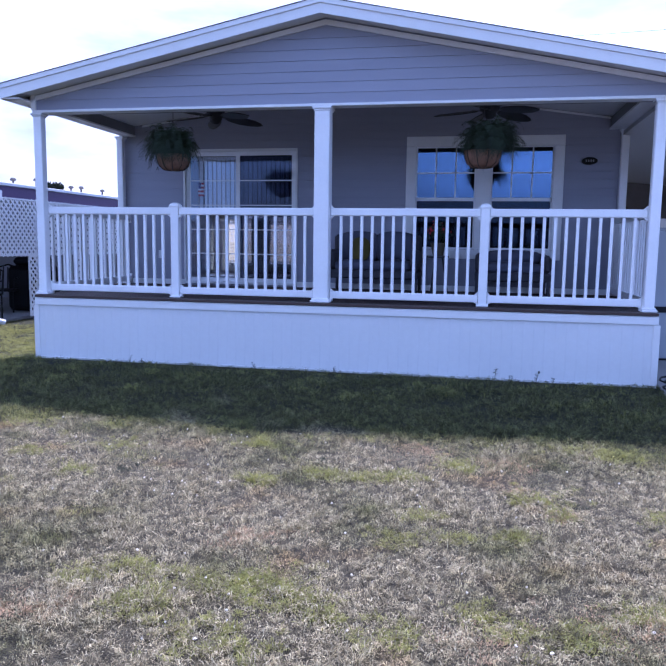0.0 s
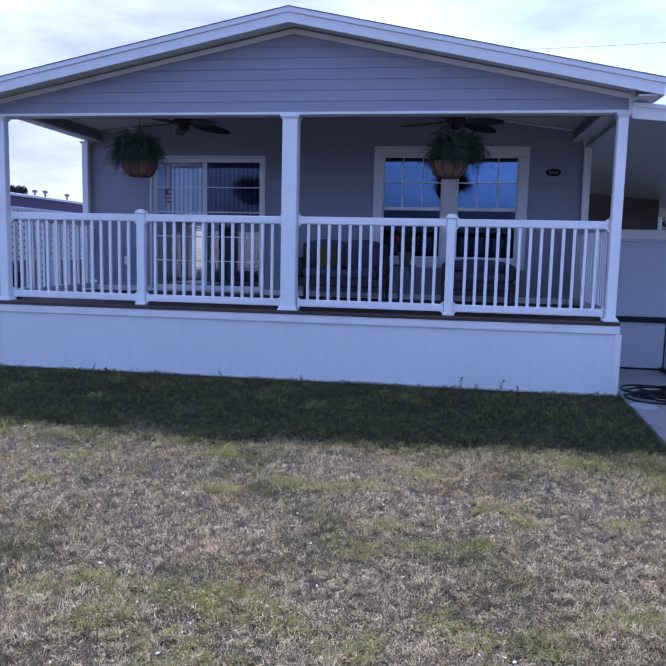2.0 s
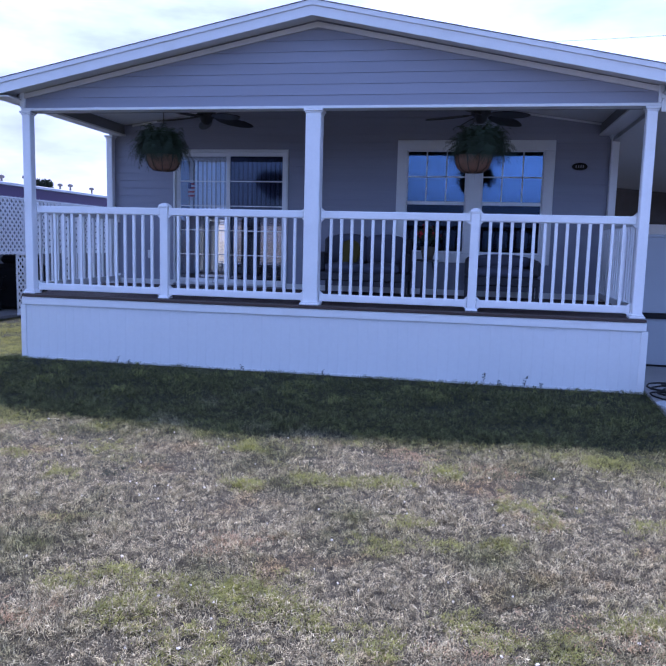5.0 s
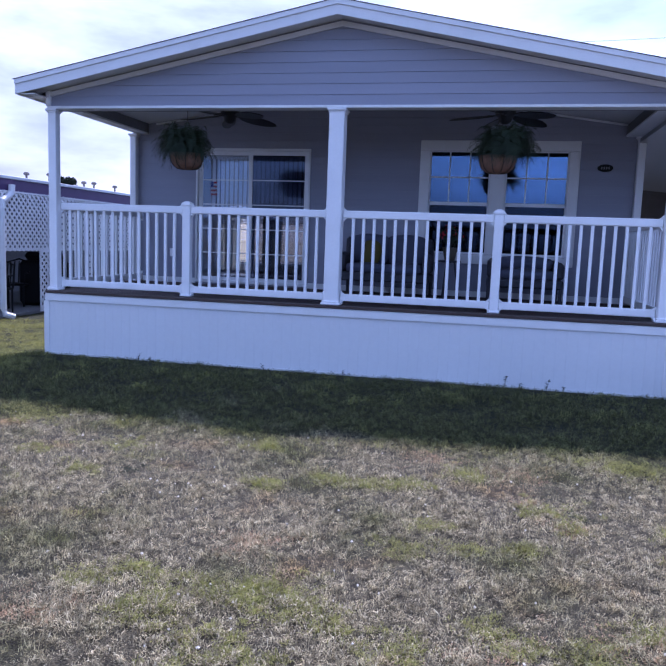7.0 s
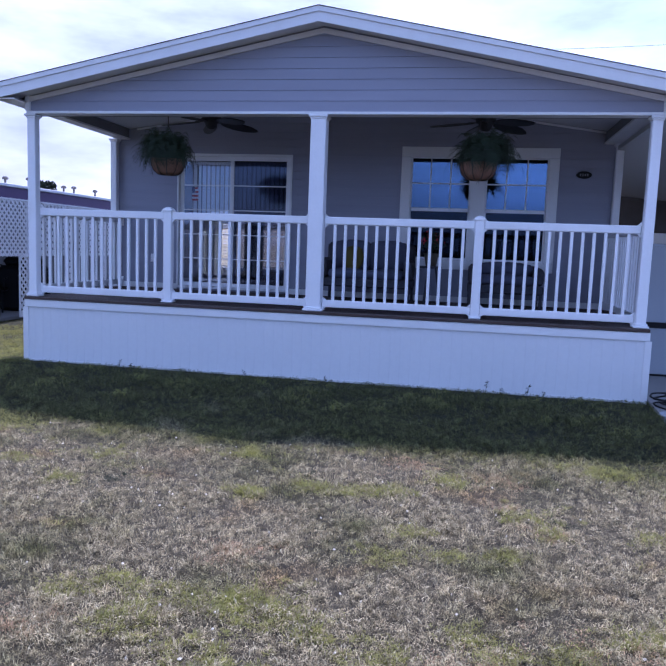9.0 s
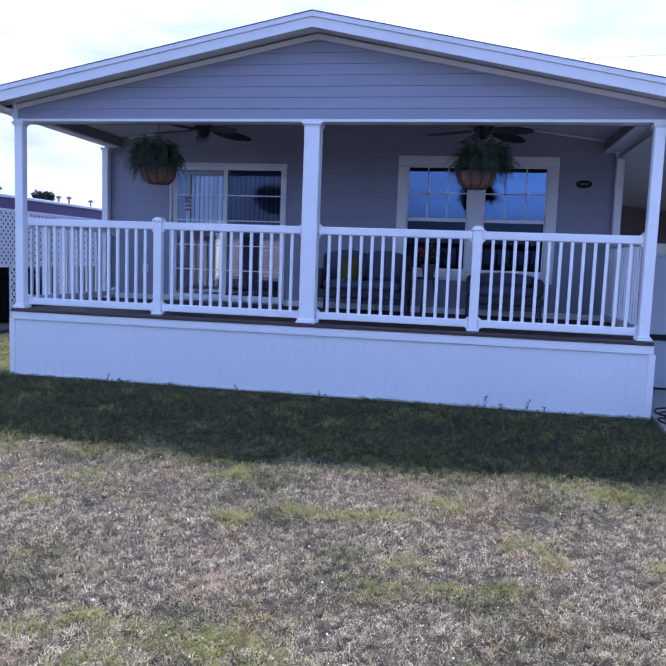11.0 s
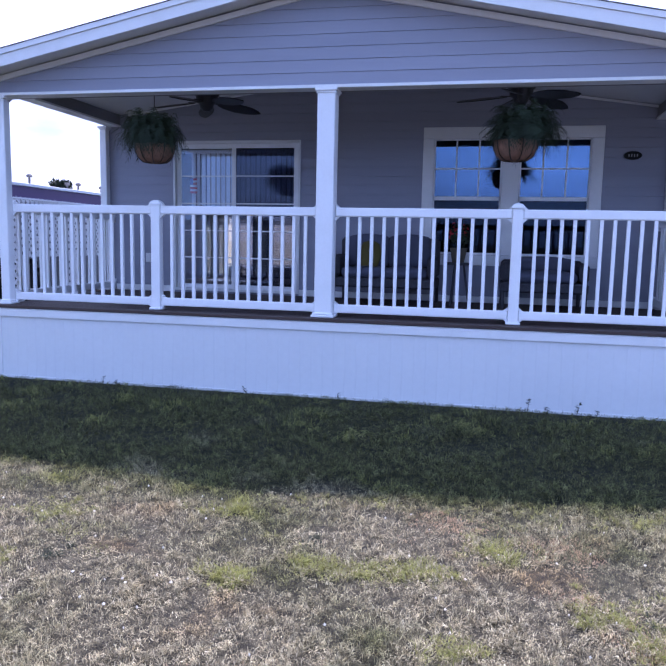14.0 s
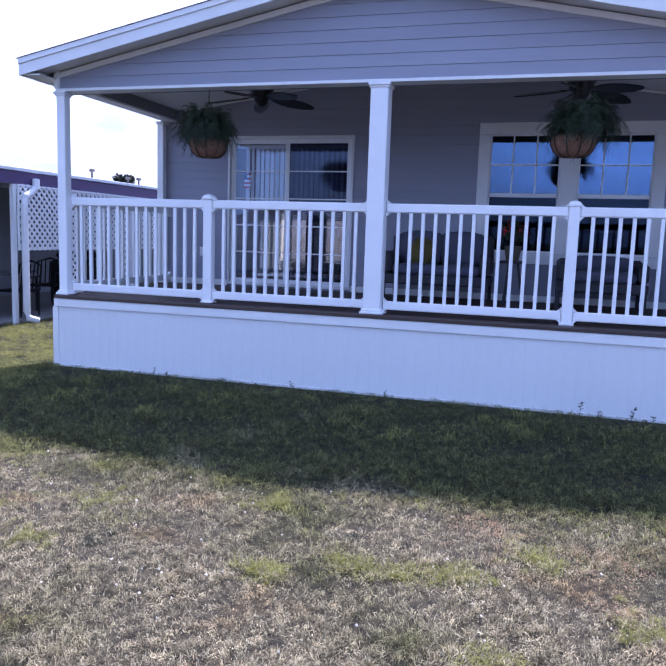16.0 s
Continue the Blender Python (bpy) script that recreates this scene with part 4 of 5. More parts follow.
def build_landing():
    y = 1.62
    landing = thing("side_landing", "white panelled side-door landing beside the house", "landing", at=(4.4, y, 0.04))
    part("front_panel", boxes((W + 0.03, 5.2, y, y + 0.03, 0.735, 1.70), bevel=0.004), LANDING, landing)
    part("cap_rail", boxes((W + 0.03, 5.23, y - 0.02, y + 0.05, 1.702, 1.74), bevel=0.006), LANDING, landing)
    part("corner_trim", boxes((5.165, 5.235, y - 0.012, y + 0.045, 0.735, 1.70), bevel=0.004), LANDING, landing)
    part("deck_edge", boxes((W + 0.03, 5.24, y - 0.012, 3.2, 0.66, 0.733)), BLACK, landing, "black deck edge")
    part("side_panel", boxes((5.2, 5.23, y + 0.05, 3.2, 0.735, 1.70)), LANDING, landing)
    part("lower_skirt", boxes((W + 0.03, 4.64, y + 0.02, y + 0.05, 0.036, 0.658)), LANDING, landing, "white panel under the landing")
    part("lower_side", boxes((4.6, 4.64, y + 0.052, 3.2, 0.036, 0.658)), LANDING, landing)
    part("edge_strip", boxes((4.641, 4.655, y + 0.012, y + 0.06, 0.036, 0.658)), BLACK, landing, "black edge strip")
    part("base_strip", boxes((W + 0.03, 4.64, y + 0.004, y + 0.019, 0.036, 0.06)), BLACK, landing, "black strip along the slab")
    tarp = bmesh.new()
    prism(tarp, [(5.236, 1.2), (5.275, 1.22), (5.31, 1.0), (5.32, 0.72), (5.27, 0.68), (5.24, 0.7)], "y", y + 0.02, y + 0.3)
    bmesh.ops.bevel(tarp, geom=tarp.edges[:], offset=0.012, segments=2, affect="EDGES")
    smooth(solid("folded_tarp", tarp, BLACK, "black folded tarp hanging on the landing corner", "tarp"))
    solid("rubber_kerb", boxes((4.58, 4.66, 0.66, 1.6, 0.036, 0.085), bevel=0.015), RUBBER, "black rubber kerb strip lying on the slab", "kerb strip")


build_landing()


def build_hose():
    rnd = random.Random(9)
    pts = []
    for k in range(240):
        a = k * 0.21
        r = 0.31 + 0.11 * math.sin(k * 0.061) * math.cos(k * 0.017) + rnd.uniform(-0.006, 0.006)
        pts.append((4.09 + r * 1.08 * math.cos(a) + 0.05 * math.sin(k * 0.02), -0.46 + r * 0.66 * math.sin(a), 0.05 + 0.018 * (k * 0.21 // 6.283) * 0.8 + 0.008 * math.sin(a * 2.7)))
    pts += [(3.98, -0.16, 0.12), (4.04, -0.04, 0.11), (4.18, 0.02, 0.07), (4.26, 0.1, 0.05)]
    smooth(solid("garden_hose", tube(bmesh.new(), pts, 0.0095, 7), RUBBER, "coiled black garden hose on the concrete", "hose"))
    lid = thing("round_cover", "pale round access cover set in the driveway edge", "cover", at=(3.765, -0.89, 0.036))
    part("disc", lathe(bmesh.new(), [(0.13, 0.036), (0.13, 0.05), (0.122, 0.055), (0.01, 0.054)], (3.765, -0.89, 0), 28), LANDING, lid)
    part("knob", lathe(bmesh.new(), [(0.02, 0.054), (0.02, 0.06), (0.005, 0.062)], (3.765, -0.89, 0), 10), METAL, lid)


build_hose()


def build_trailer():
    t = thing("utility_trailer", "small low utility trailer with black tyres on the driveway", "trailer", at=(5.4, -0.95, 0.036))
    for x in (4.77, 6.26):
        tyre = lathe(bmesh.new(), [(0.2, -0.075), (0.3, -0.085), (0.325, -0.06), (0.33, 0.0), (0.325, 0.06), (0.3, 0.085), (0.2, 0.075)], sides=32)
        tyre.transform(Matrix.Translation((x, -0.95, 0.368)) @ Matrix.Rotation(radians(90), 4, "Y"))
        wheel = smooth(part("wheel", tyre, RUBBER, t, "black tyre"))
        rim = lathe(bmesh.new(), [(0.03, -0.06), (0.12, -0.05), (0.19, -0.078), (0.2, -0.07), (0.2, 0.07), (0.05, 0.06)], sides=28)
        rim.transform(Matrix.Translation((x, -0.95, 0.368)) @ Matrix.Rotation(radians(90), 4, "Y"))
        part("rim", rim, METAL, wheel, "grey rim")
    part("axle", tube(bmesh.new(), [(4.77, -0.95, 0.368), (6.26, -0.95, 0.368)], 0.03), BLACK, t)
    part("bed", boxes((4.93, 6.1, -2.2, -0.75, 0.44, 0.5), bevel=0.008), BLACK, t)
    for x in (4.95, 6.08):
        part("side_rail", boxes((x - 0.02, x + 0.02, -2.2, -0.75, 0.5, 0.62), bevel=0.006), BLACK, t)
    part("tongue", tube(bmesh.new(), [(5.4, -2.2, 0.45), (5.4, -3.2, 0.42)], 0.035, 6), BLACK, t)
    part("jack", tube(bmesh.new(), [(5.4, -3.1, 0.036), (5.4, -3.1, 0.6)], 0.02, 8), METAL, t)


build_trailer()


# ---- neighbour's carport to the west ----
NX = -6.36


def build_neighbour():
    home = thing("neighbour_carport", "white flat carport roof with a purple fascia and lattice", "carport", kind="structure", at=(NX, 6, 0))
    ya, yb = -1.5, 16.0
    part("roof_slab", boxes((-16.5, NX - 0.03, ya, yb, 2.36, 2.45)), WHITE, home)
    part("gutter_lip", boxes((NX - 0.028, NX + 0.03, ya, yb, 2.4, 2.455), bevel=0.006), WHITE, home, "white roof edge")
    part("fascia", boxes((NX - 0.028, NX, ya, yb, 2.2, 2.398)), PURPLE, home, "purple fascia board")
    part("house_wall", boxes((-9.8, -9.65, -1.0, yb, 0.0, 2.358)), NWALL, home, "blue-grey wall darkened for deep shade")
    part("floor_slab", boxes((-9.64, NX - 0.15, -1.0, yb, 0.0, 0.05)), CONCRETE, home)
    part("house_window", boxes((-9.648, -9.62, 3.4, 4.6, 1.0, 2.0)), BLACK, home, "dark window")
    for y in (2.42, 4.05, 5.7, 7.6, 9.6):
        part("post", boxes((NX - 0.07, NX - 0.005, y - 0.035, y + 0.035, 0.0, 2.198)), WHITE, home)
    pipe = thing("downspout", "white downspout with an elbow on the neighbour's carport", "downspout", at=(NX, 2.74, 0))
    part("pipe", tube(bmesh.new(), [(NX + 0.06, 2.84, 2.3), (NX + 0.07, 2.82, 2.17), (NX + 0.06, 2.75, 2.1), (NX + 0.05, 2.61, 2.02), (NX + 0.05, 2.57, 1.9), (NX + 0.05, 2.57, 0.2), (NX + 0.07, 2.59, 0.1), (NX + 0.17, 2.7, 0.045)], 0.055, 10), WHITE, pipe)


build_neighbour()


def lattice(y0, y1, z0, z1):
    """A panel of crossed slats in a frame, in the plane of the neighbour's posts."""
    panel = thing("lattice_panel", "white diagonal lattice panel on the neighbour's carport", "lattice", "lattice panels", at=(NX, (y0 + y1) / 2, z0))
    f = 0.025
    for r in ((y0, y1, z0, z0 + f), (y0, y1, z1 - f, z1), (y0, y0 + f, z0 + f, z1 - f), (y1 - f, y1, z0 + f, z1 - f)):
        part("frame_strip", boxes((NX + 0.001, NX + 0.03, *r)), WHITE, panel)
    step, w = 0.125, 0.019
    for sign in (1, -1):
        k = -int((z1 - z0) / step) - 1
        while k * step < (y1 - y0) + (z1 - z0):
            # the slat's centre line: y = c + sign * (z - z0)
            c = y0 + k * step
            pts = []
            for z in (z0, z1):
                y = c + sign * (z - z0)
                pts.append((y, z))
            (ya, za), (yb, zb) = pts
            t0, t1 = 0.0, 1.0
            dy = yb - ya
            lo, hi = sorted(((y0 - ya) / dy, (y1 - ya) / dy))
            t0, t1 = max(t0, lo), min(t1, hi)
            if t1 - t0 > 0.02:
                a, b = (ya + dy * t0, za + (zb - za) * t0), (ya + dy * t1, za + (zb - za) * t1)
                d = Vector((b[0] - a[0], b[1] - a[1])).normalized() * w
                nrm = (-d.y, d.x)
                out = [(a[0] + nrm[0], a[1] + nrm[1]), (b[0] + nrm[0], b[1] + nrm[1]), (b[0] - nrm[0], b[1] - nrm[1]), (a[0] - nrm[0], a[1] - nrm[1])]
                off = 0.004 if sign > 0 else 0.013
                part("slat", prism(bmesh.new(), out, "x", NX + off, NX + off + 0.008), WHITE, panel)
            k += 1


lattice(2.46, 5.2, 1.18, 2.2)
lattice(5.2, 7.8, 1.18, 2.2)
lattice(7.8, 10.4, 1.18, 2.2)
lattice(3.68, 4.08, 0.06, 1.178)
lattice(5.2, 5.75, 0.06, 1.178)
lattice(7.6, 8.1, 0.06, 1.178)


def neighbour_things():
    z = 0.05
    tbl = thing("patio_table", "pale-topped patio table in the neighbour's carport", "table", at=(-7.6, 3.0, z))
    part("tabletop", boxes((-8.1, -7.1, 2.4, 3.9, 0.68, 0.72), bevel=0.01), NWALL, tbl)
    for x in (-8.05, -7.15):
        for y in (2.45, 3.85):
            part("leg", tube(bmesh.new(), [(x, y, z), (x, y, 0.68)], 0.02), BLACK, tbl)
    first = thing("patio_chair", "black metal patio chair in the neighbour's carport", "chair", "patio chairs", at=(-6.9, 3.1, z))
    x, y = -6.9, 3.1
    part("seat", boxes((x - 0.24, x + 0.24, y - 0.24, y + 0.24, 0.46, 0.5), bevel=0.012), BLACK, first)
    for sx in (-1, 1):
        for sy in (-1, 1):
            part("leg", tube(bmesh.new(), [(x + sx * 0.22, y + sy * 0.22, z), (x + sx * 0.22, y + sy * 0.22, 0.46)], 0.016), BLACK, first)
        part("arm", tube(bmesh.new(), [(x + sx * 0.24, y - 0.22, 0.48), (x + sx * 0.25, y - 0.2, 0.7), (x + sx * 0.25, y + 0.2, 0.72)], 0.016), BLACK, first)
    part("back_frame", tube(bmesh.new(), [(x - 0.23, y + 0.23, 0.48), (x - 0.22, y + 0.3, 0.9), (x, y + 0.33, 0.97), (x + 0.22, y + 0.3, 0.9), (x + 0.23, y + 0.23, 0.48)], 0.018), BLACK, first)
    for k in range(5):
        xx = x - 0.16 + k * 0.08
        part("back_slat", tube(bmesh.new(), [(xx, y + 0.23, 0.49), (xx, y + 0.31, 0.92)], 0.012, 6), BLACK, first)
    copy_thing(first, pose(-7.4, 4.4, z, 0, 0, 20))
    copy_thing(first, pose(-7.2, 2.0, z, 0, 0, 170))
    grill = thing("barbecue", "black covered barbecue in the neighbour's carport", "barbecue", at=(-7.1, 4.9, z))
    part("cover", boxes((-7.5, -6.7, 4.6, 5.3, z, 0.95), bevel=0.08), BLACK, grill)
    part("hood", boxes((-7.4, -6.8, 4.65, 5.25, 0.951, 1.12), bevel=0.07), BLACK, grill)


neighbour_things()


# ---- distance: palms, trees, the far side of the street ----
def tree(x, y, h, spread, seed, label="leafy tree in shade", leaves=2600, base=0.35, size=0.16):
    rnd = random.Random(seed)
    t = thing("tree", label, "tree", at=(x, y, 0))
    trunk = bmesh.new()
    tube(trunk, [(x, y, -0.05), (x + 0.1, y, h * 0.25), (x + 0.15, y + 0.1, h * 0.5)], h * 0.035, 8, h * 0.022)
    part("trunk", trunk, BARK, t)
    limbs, crown, lumps = bmesh.new(), bmesh.new(), []
    for _ in range(16):
        a, e = rnd.uniform(0, 6.283), rnd.uniform(0.0, 1.0)
        tip = Vector((x + spread * rnd.uniform(0.3, 0.85) * math.cos(a), y + spread * rnd.uniform(0.3, 0.85) * math.sin(a), h * (base + (0.95 - base) * e)))
        tube(limbs, [(x + 0.1, y + 0.05, h * (0.2 + 0.25 * e)), (Vector((x, y, h * 0.45)) + tip) / 2 + Vector((0, 0, 0.1)), tip], h * 0.015, 6, h * 0.004)
        lumps.append((tip, spread * rnd.uniform(0.28, 0.48)))
    part("limbs", limbs, BARK, t)
    for _ in range(leaves):
        c, r = rnd.choice(lumps)
        d = Vector((rnd.gauss(0, 1), rnd.gauss(0, 1), rnd.gauss(0, 0.75)))
        p = c + d.normalized() * r * rnd.random() ** 0.4
        s = Vector((rnd.gauss(0, 1), rnd.gauss(0, 1), rnd.gauss(0, 1))).normalized()
        u = s.orthogonal().normalized()
        k = size * rnd.uniform(0.6, 1.3)
        crown.faces.new([crown.verts.new(p - s * k), crown.verts.new(p + u * k * 0.5), crown.verts.new(p + s * k), crown.verts.new(p - u * k * 0.5)])
    part("crown", crown, LEAF, t)


part("upper_roof", boxes((-16.5, -9.7, -1.5, 16.0, 2.452, 2.62)), WHITE, bpy.data.objects["neighbour_carport"])
for vy, top in ((9.97, 3.16), (11.05, 3.24), (12.9, 3.17), (13.5, 3.2), (14.85, 3.2)):
    vent = thing("roof_vent", "small dark grey mushroom vent on the neighbour's roof", "vent", "roof vents", at=(-11, vy, 2.62))
    part("pipe", tube(bmesh.new(), [(-11, vy, 2.62), (-11, vy, top - 0.03)], 0.03, 8), BROWN, vent)
    part("cap", lathe(bmesh.new(), [(0.07, top - 0.08), (0.085, top - 0.04), (0.05, top), (0.005, top + 0.005)], (-11, vy, 0), 12), BROWN, vent)
tree(-49.3, 72.6, 8.5, 1.25, 5, "distant rounded tree over the roofs", 900, 0.82, 0.22)
for i, (x, y, h, s) in enumerate(((9.8, 14.5, 3.6, 2.2), (12.5, 16.5, 3.9, 2.6), (9.0, 18.5, 4.0, 2.6), (15.5, 17.0, 4.0, 2.8), (6.0, 20.0, 4.0, 2.6))):
    tree(x, y, h, s, 50 + i, "dark leafy tree behind the carport", 7000, 0.1, 0.13)


def power_line():
    pole = thing("utility_pole", "tall weathered wooden pole carrying a thin overhead cable", "utility pole", at=(27.0, 25.0, 0))
    cable = bmesh.new()
    tube(cable, [(2.0 + k, 25.0, 10.43 + 0.035 * (k - 6.3) + 0.0025 * (k - 6.3) ** 2) for k in range(26)], 0.007, 6)
    part("cable", cable, BLACK, pole, "thin dark cable")
    part("shaft", tube(bmesh.new(), [(27.0, 25.05, -0.1), (27.0, 25.05, 6.0), (27.0, 25.05, 12.2)], 0.15, 10, 0.1), BARK, pole)


power_line()


def street():
    solid("road", boxes((-80, 80, -20.0, -14.0, -0.02, 0.02)), ASPHALT, "grey asphalt street in front of the lawn", kind="structure")


street()


def garden_shed():
    # out of the camera's view; added only to be mirrored in the door glass
    shed = thing("garden_shed", "unseen cream lap-sided shed with white trim, added for the door's reflection", "shed", at=(-6.9, -11.2, 0))
    part("wall", boxes((-7.75, -6.05, -12.4, -10.65, 0.3, 2.25)), CREAM, shed)
    z = 0.45
    while z < 2.2:
        part("siding_board", prism(bmesh.new(), [(-10.648, z), (-10.62, z), (-10.64, z + 0.13), (-10.648, z + 0.13)], "x", -7.7, -6.1), CREAM, shed)
        z += 0.14
    part("sill_board", boxes((-7.85, -5.95, -12.45, -10.58, -0.01, 0.42)), WHITE, shed)
    part("roof", prism(bmesh.new(), [(-7.95, 2.25), (-6.9, 2.6), (-5.85, 2.25), (-5.85, 2.33), (-6.9, 2.7), (-7.95, 2.33)], "y", -12.6, -10.45), WHITE, shed)
    for x in (-7.75, -6.1):
        part("corner_trim", boxes((x - 0.03, x + 0.05, -10.649, -10.6, 0.43, 2.24)), WHITE, shed)


garden_shed()


# ---- lawn ----
def sown(areas, seed):
    """Random places in tufts on the lawn: rectangles (x0, x1, y0, y1) with tufts and blades a tuft."""
    rng = np.random.default_rng(seed)
    xy = []
    for x0, x1, y0, y1, tuft_count, each in areas:
        k = int((x1 - x0) * (y1 - y0) * tuft_count)
        c = np.stack([rng.uniform(x0, x1, k), rng.uniform(y0, y1, k)], 1)
        # fewer tufts where the lawn is worn thin
        thin = np.zeros(k)
        for fx, fy, ph in ((3.1, 5.3, 0.4), (8.7, -6.1, 1.3), (-13.6, 17.9, 4.2), (31.0, 22.0, 2.6)):
            thin += np.sin(c[:, 0] * fx + c[:, 1] * fy + ph + 1.5 * np.sin(c[:, 1] * fx * 0.7))
        c = c[rng.uniform(0, 1, k) < 0.92 + 0.07 * thin]
        size = rng.uniform(0.006, 0.022, len(c))
        lift = np.repeat(rng.uniform(0, 1, len(c)) ** 2 * 0.022, each)
        at = np.repeat(c, each, 0) + rng.normal(0, 1, (len(c) * each, 2)) * np.repeat(size, each)[:, None]
        xy.append(np.column_stack([at, lift]))
    return np.concatenate(xy)


def blades(name, xy, length, width, label, category, mat, seed, lean=(0.35, 1.35)):
    """Many separate bent blades at the places xy."""
    rng = np.random.default_rng(seed)
    edge = 3.705 + np.minimum(0.0, xy[:, 1] + 0.45) * 0.068 + rng.normal(0, 0.03, len(xy))
    xy = xy[((xy[:, 0] < edge) | (xy[:, 0] > 7.12)) & ((xy[:, 1] < -0.21) | (np.abs(xy[:, 0]) > 3.66))]
    k = len(xy)
    # taller and shorter tufts
    lump = np.zeros(k)
    for fx, fy, ph in ((2.1, 3.3, 0.3), (5.7, -4.1, 1.9), (-3.6, 7.9, 4.0), (11.3, 9.1, 2.2), (43.0, -37.0, 0.7), (-39.0, 57.0, 3.1)):
        lump += np.sin(xy[:, 0] * fx + xy[:, 1] * fy + ph)
    # the lawn stands longer towards the porch
    tall = 1.0 + 0.8 * np.clip((xy[:, 1] + 3.6) / 1.2, 0.0, 1.0) * np.clip((-0.2 - xy[:, 1]) / 0.6, 0.0, 1.0)
    long = rng.uniform(*length, k) * np.clip(1 + 0.17 * lump, 0.4, 1.9) * tall
    a, tilt = rng.uniform(0, 2 * np.pi, k), rng.uniform(*lean, k)
    way = np.stack([np.cos(a) * np.sin(tilt), np.sin(a) * np.sin(tilt), np.cos(tilt)], 1)
    b = a + rng.uniform(-0.9, 0.9, k) + np.pi / 2
    side = np.stack([np.cos(b), np.sin(b), rng.uniform(-0.4, 0.4, k)], 1)
    wd = rng.uniform(*width, k)[:, None]
    mound = xy[:, 2] if xy.shape[1] > 2 else 0.0
    foot = np.column_stack([xy[:, :2], rng.uniform(-0.004, 0.008, k) + mound])
    turn = a + rng.uniform(-0.9, 0.9, k)
    droop = np.stack([np.cos(turn) * 0.9, np.sin(turn) * 0.9, rng.uniform(-0.35, 0.45, k)], 1)
    mid = foot + way * long[:, None] * 0.6
    tip = mid + droop * long[:, None] * 0.5
    v = np.stack([foot, mid + side * wd, tip, mid - side * wd], 1)
    me = bpy.data.meshes.new(name)
    me.vertices.add(4 * k)
    me.vertices.foreach_set("co", v.astype(np.float32).ravel())
    me.loops.add(4 * k)
    me.loops.foreach_set("vertex_index", np.arange(4 * k, dtype=np.int32))
    me.polygons.add(k)
    me.polygons.foreach_set("loop_start", np.arange(0, 4 * k, 4, dtype=np.int32))
    me.update(calc_edges=True)
    me.materials.append(mat)
    return tagged(new(name, me), label, category, kind="stuff")


LAWN = [
    (-2.0, 3.6, -6.4, -4.2, 1500, 15), (-4.6, 3.75, -4.2, -2.3, 1150, 14), (-4.6, 3.75, -2.3, -0.2, 800, 13),
    (-4.6, -2.0, -6.4, -4.2, 400, 12), (-4.6, 3.4, -11.5, -6.4, 180, 12), (-9.0, -3.66, -3.0, 3.5, 300, 12), (7.4, 11.0, 3.0, 12.0, 60, 12),
]
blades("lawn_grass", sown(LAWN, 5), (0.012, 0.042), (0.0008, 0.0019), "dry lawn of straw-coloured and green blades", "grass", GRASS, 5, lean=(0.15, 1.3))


def tufts(centres, clumps, count, spread, size, seed):
    """Uneven clusters: each centre scatters a few clumps, each clump some blades."""
    rng = np.random.default_rng(seed)
    out = []
    for x, y, r in centres:
        for _ in range(int(clumps * r)):
            p = np.array((x, y)) + rng.normal(0, 1, 2) * spread * r * (1.0, 0.8)
            out.append(p + rng.normal(0, 1, (int(count * rng.uniform(0.3, 1.6)), 2)) * size * rng.uniform(0.5, 1.6))
    return np.concatenate(out)


# the middles of the green patches, with their relative size
GREEN = [
    (0.66, -5.48, 1.5), (0.82, -5.45, 1.2), (0.95, -5.37, 1.2), (1.16, -5.53, 1.3), (1.38, -4.81, 1.0), (1.51, -4.43, 0.6), (1.71, -4.72, 0.7), (2.0, -4.64, 0.6),
    (0.88, -3.88, 1.1), (1.13, -3.89, 1.3), (1.34, -3.82, 0.9), (1.68, -3.52, 1.2), (2.12, -4.04, 1.3), (2.24, -4.3, 0.6), (2.74, -2.98, 1.6), (3.29, -3.42, 1.6),
    (2.86, -4.16, 0.8), (3.33, -4.17, 0.8), (3.1, -4.79, 1.3), (3.04, -5.02, 1.0), (1.82, -5.47, 1.0), (2.47, -5.32, 0.8), (2.73, -5.31, 1.1), (1.5, -5.7, 1.0),
]
PATCHES = [
    (0.83, -5.86, 1.5), (2.16, -5.57, 1.2), (0.5, -4.1, 0.9), (0.19, -3.31, 1.2), (-1.85, -3.04, 1.7), (-1.33, -3.84, 1.2), (-0.79, -3.58, 1.4), (-0.75, -4.15, 0.9),
    (0.1, -5.46, 1.0), (0.3, -5.38, 0.7), (0.44, -5.71, 0.9), (1.94, -5.6, 0.8), (-2.6, -3.3, 1.8), (-3.3, -2.7, 2.2), (-3.9, -1.2, 2.5), (-3.0, -4.3, 1.5),
]
rng = np.random.default_rng(31)
small = [(rng.uniform(-4.3, 3.5), rng.uniform(-6.4, -2.6), rng.uniform(0.3, 0.9)) for _ in range(70)]
fringe = [(x + rng.uniform(-0.2, 0.2), rng.uniform(-3.2, -2.75), rng.uniform(0.4, 1.1)) for x in np.arange(-2.6, 3.5, 0.24)]
green_xy = np.concatenate([tufts(GREEN + PATCHES, 32, 34, 0.08, 0.018, 1), tufts(small, 8, 14, 0.06, 0.018, 3), tufts(fringe, 12, 14, 0.12, 0.018, 8)])
blades("lawn_weeds", green_xy, (0.016, 0.05), (0.001, 0.0026), "yellow-green weed tufts in the dry lawn", "weeds", WEED, 9, lean=(0.2, 1.2))
beyond = [(rng.uniform(7.15, 9.5), rng.uniform(1.0, 9.0), rng.uniform(1.0, 2.0)) for _ in range(90)]
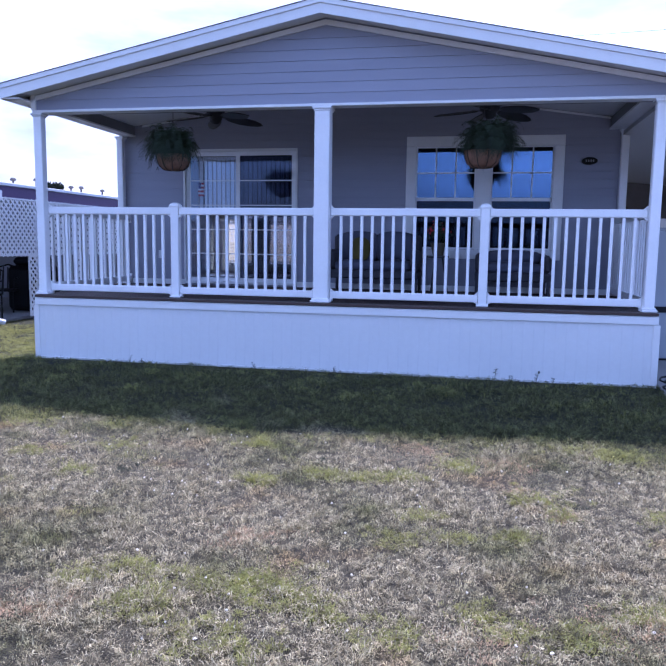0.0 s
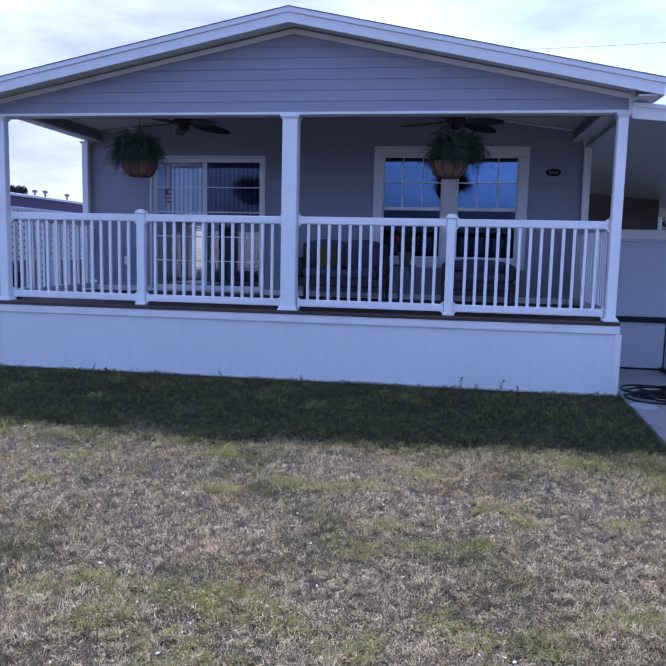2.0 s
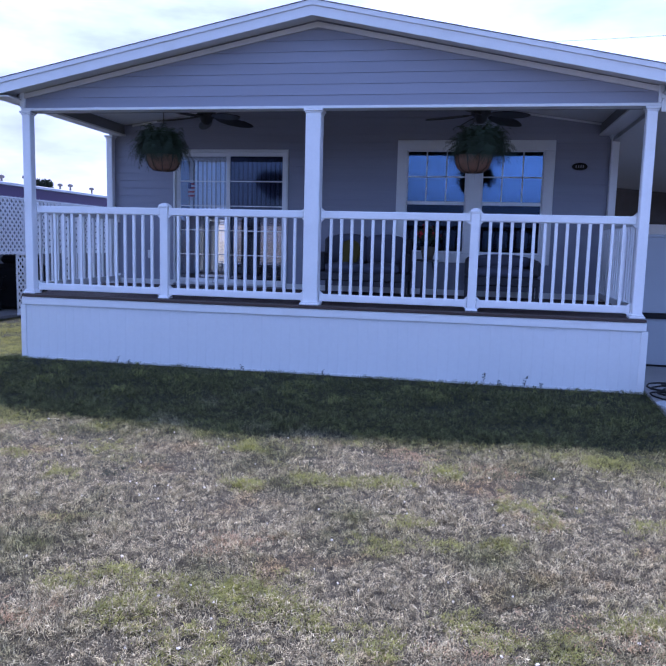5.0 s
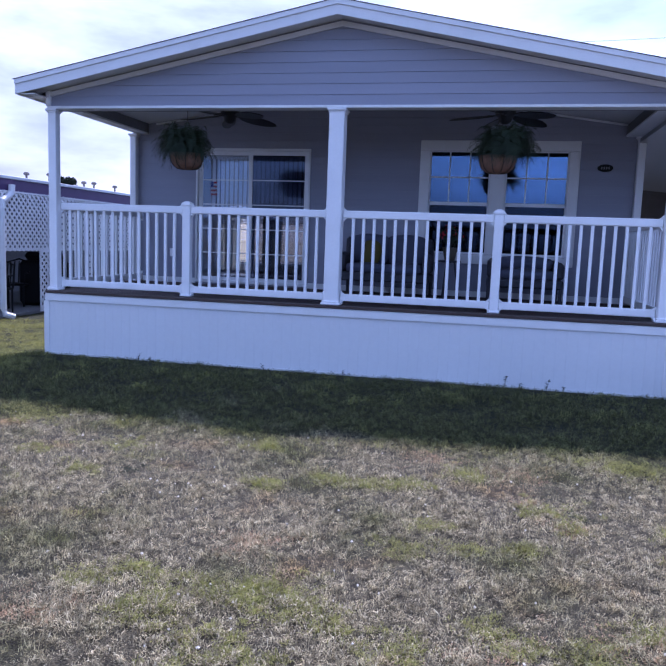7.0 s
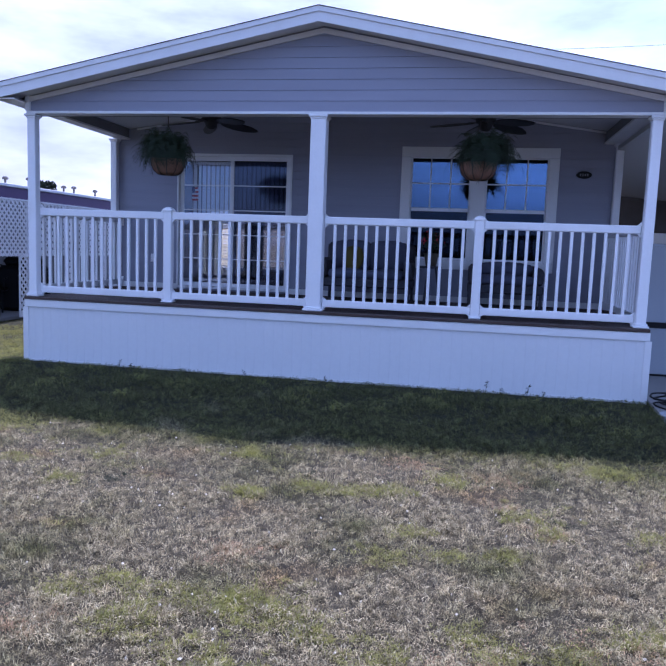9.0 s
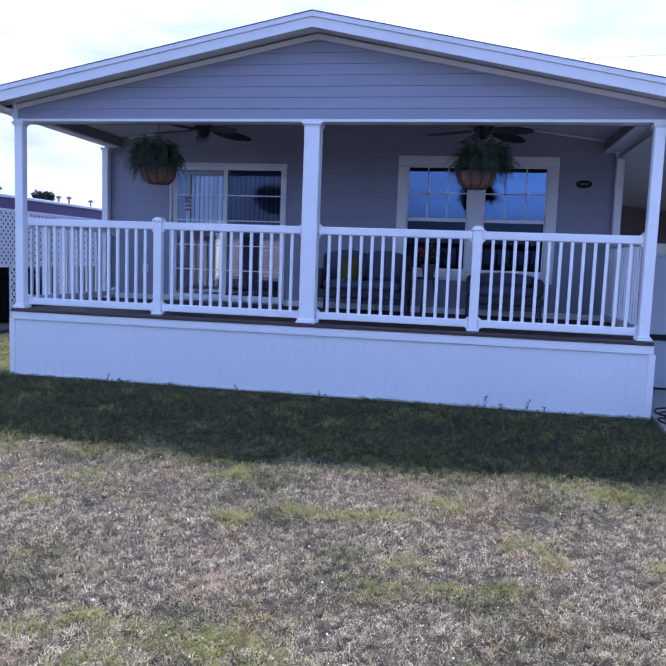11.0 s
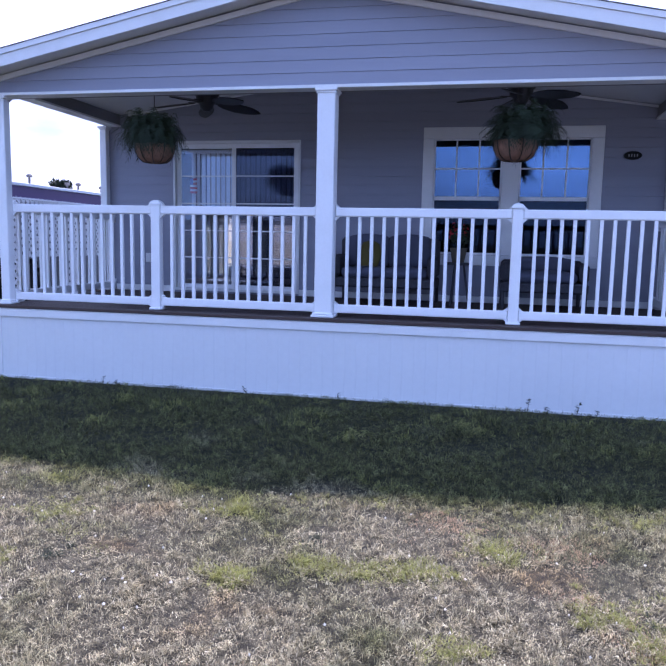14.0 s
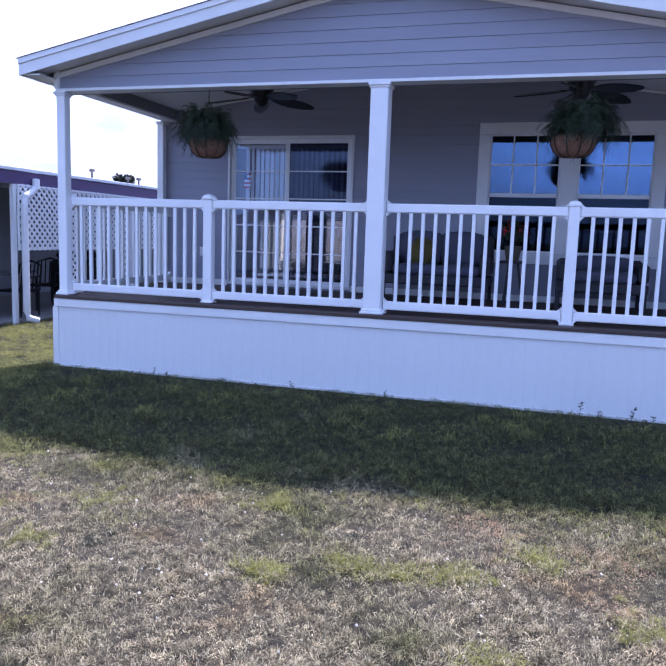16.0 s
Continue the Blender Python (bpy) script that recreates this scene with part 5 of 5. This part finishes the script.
blades("far_lawn", tufts(beyond, 20, 22, 0.16, 0.03, 18), (0.03, 0.08), (0.003, 0.006), "bright green lawn beyond the driveway", "grass", WEED, 19, lean=(0.1, 0.9))
beside = [(rng.uniform(-6.2, -3.75), rng.uniform(-2.6, 2.4), rng.uniform(1.0, 2.0)) for _ in range(120)]
blades("side_lawn", tufts(beside, 22, 22, 0.16, 0.025, 28), (0.02, 0.055), (0.0016, 0.0034), "green lawn strip between the two houses", "grass", WEED, 29, lean=(0.1, 1.0))
foot_row = [(x, -0.27, 1.0) for x in (-3.1, -2.75, -2.1, -0.6, 0.9, 1.35, 2.15, 2.5, 3.2)]
shaded = [(rng.uniform(-3.5, 3.5), rng.uniform(-2.0, -0.3), rng.uniform(0.5, 1.5)) for _ in range(40)]
edge_xy = np.concatenate([tufts(foot_row, 1, 16, 0.01, 0.02, 4), tufts(shaded, 7, 12, 0.09, 0.025, 6)])
blades("edge_weeds", edge_xy, (0.02, 0.06), (0.0015, 0.0035), "thin green stalks along the skirting", "weeds", WEED, 10, lean=(0.05, 0.9))
rust_xy = tufts([(1.4, -3.22, 1.3), (1.98, -3.39, 1.2), (2.08, -3.9, 0.8), (0.68, -4.95, 1.2), (2.35, -5.48, 1.2), (1.82, -5.65, 0.9), (0.0, -5.8, 1.0), (2.25, -4.3, 0.6)], 26, 36, 0.1, 0.03, 12)
blades("dead_patches", rust_xy, (0.012, 0.034), (0.001, 0.0022), "rusty brown dead patches in the lawn", "dead grass", RUST, 13, lean=(0.3, 1.3))
dark_xy = tufts([(-0.45, -4.05, 1.4), (0.75, -3.62, 1.0), (2.35, -4.1, 1.0), (-1.3, -4.7, 1.0)], 5, 40, 0.035, 0.02, 14)
blades("dark_weeds", dark_xy, (0.02, 0.045), (0.0014, 0.003), "small dark green weeds in the lawn", "weeds", FERN, 15)


def skirting_weeds():
    """A few broad-leaved seedlings against the skirting."""
    rnd = random.Random(77)
    for x, h in ((-2.35, 0.1), (-2.2, 0.07), (1.98, 0.16), (2.16, 0.08), (2.42, 0.13), (2.6, 0.07), (0.2, 0.07), (-0.75, 0.08)):
        y = -0.28
        weed = thing("seedling", "small leafy weed growing against the white skirting", "weed", "seedlings", at=(x, y, 0))
        top = (x + rnd.uniform(-0.03, 0.03), y - rnd.uniform(0.0, 0.03), h)
        part("stem", tube(bmesh.new(), [(x, y, -0.005), ((x + top[0]) / 2 + 0.006, y, h * 0.5), top], 0.0025, 5, 0.0012), FERN, weed)
        bm = bmesh.new()
        for k in range(int(10 + h * 90)):
            u = rnd.uniform(0.25, 1.0)
            p = Vector((x + (top[0] - x) * u, y + (top[1] - y) * u, h * u))
            a, long = rnd.uniform(0, 6.283), rnd.uniform(0.018, 0.036)
            d = Vector((math.cos(a), math.sin(a), rnd.uniform(-0.1, 0.6)))
            w = Vector((-math.sin(a), math.cos(a), 0)) * long * 0.3
            q = p + d * long * 0.5 + Vector((0, 0, 0.003))
            bm.faces.new([bm.verts.new(c) for c in (p, q + w, p + d * long, q - w)])
        part("leaves", bm, FERN, weed)


skirting_weeds()


def shell_chips():
    """Small pale shell chips lying in the grass."""
    rnd = random.Random(41)
    bm = bmesh.new()
    for _ in range(170):
        x, y = rnd.uniform(-4.2, 3.3), rnd.uniform(-6.4, -2.95)
        if rnd.random() < 0.06:
            x, y = rnd.gauss(0.05, 0.2), rnd.gauss(-4.25, 0.08)
        a, k = rnd.uniform(0, 6.283), rnd.uniform(0.0035, 0.0085)
        ring = [bm.verts.new((x + k * math.cos(a + q) * rnd.uniform(0.7, 1.3), y + k * math.sin(a + q), rnd.uniform(0.024, 0.03))) for q in (0, 1.26, 2.5, 3.77, 5.0)]
        top, low = bm.verts.new((x, y, 0.034)), bm.verts.new((x, y, 0.02))
        for i in range(5):
            bm.faces.new((ring[i], ring[(i + 1) % 5], top))
            bm.faces.new((ring[(i + 1) % 5], ring[i], low))
    tagged(new("shell_chips", mesh_of("shell_chips", bm, SHELL)), "small white shell chips scattered in the lawn", "shell chips", kind="stuff")


shell_chips()
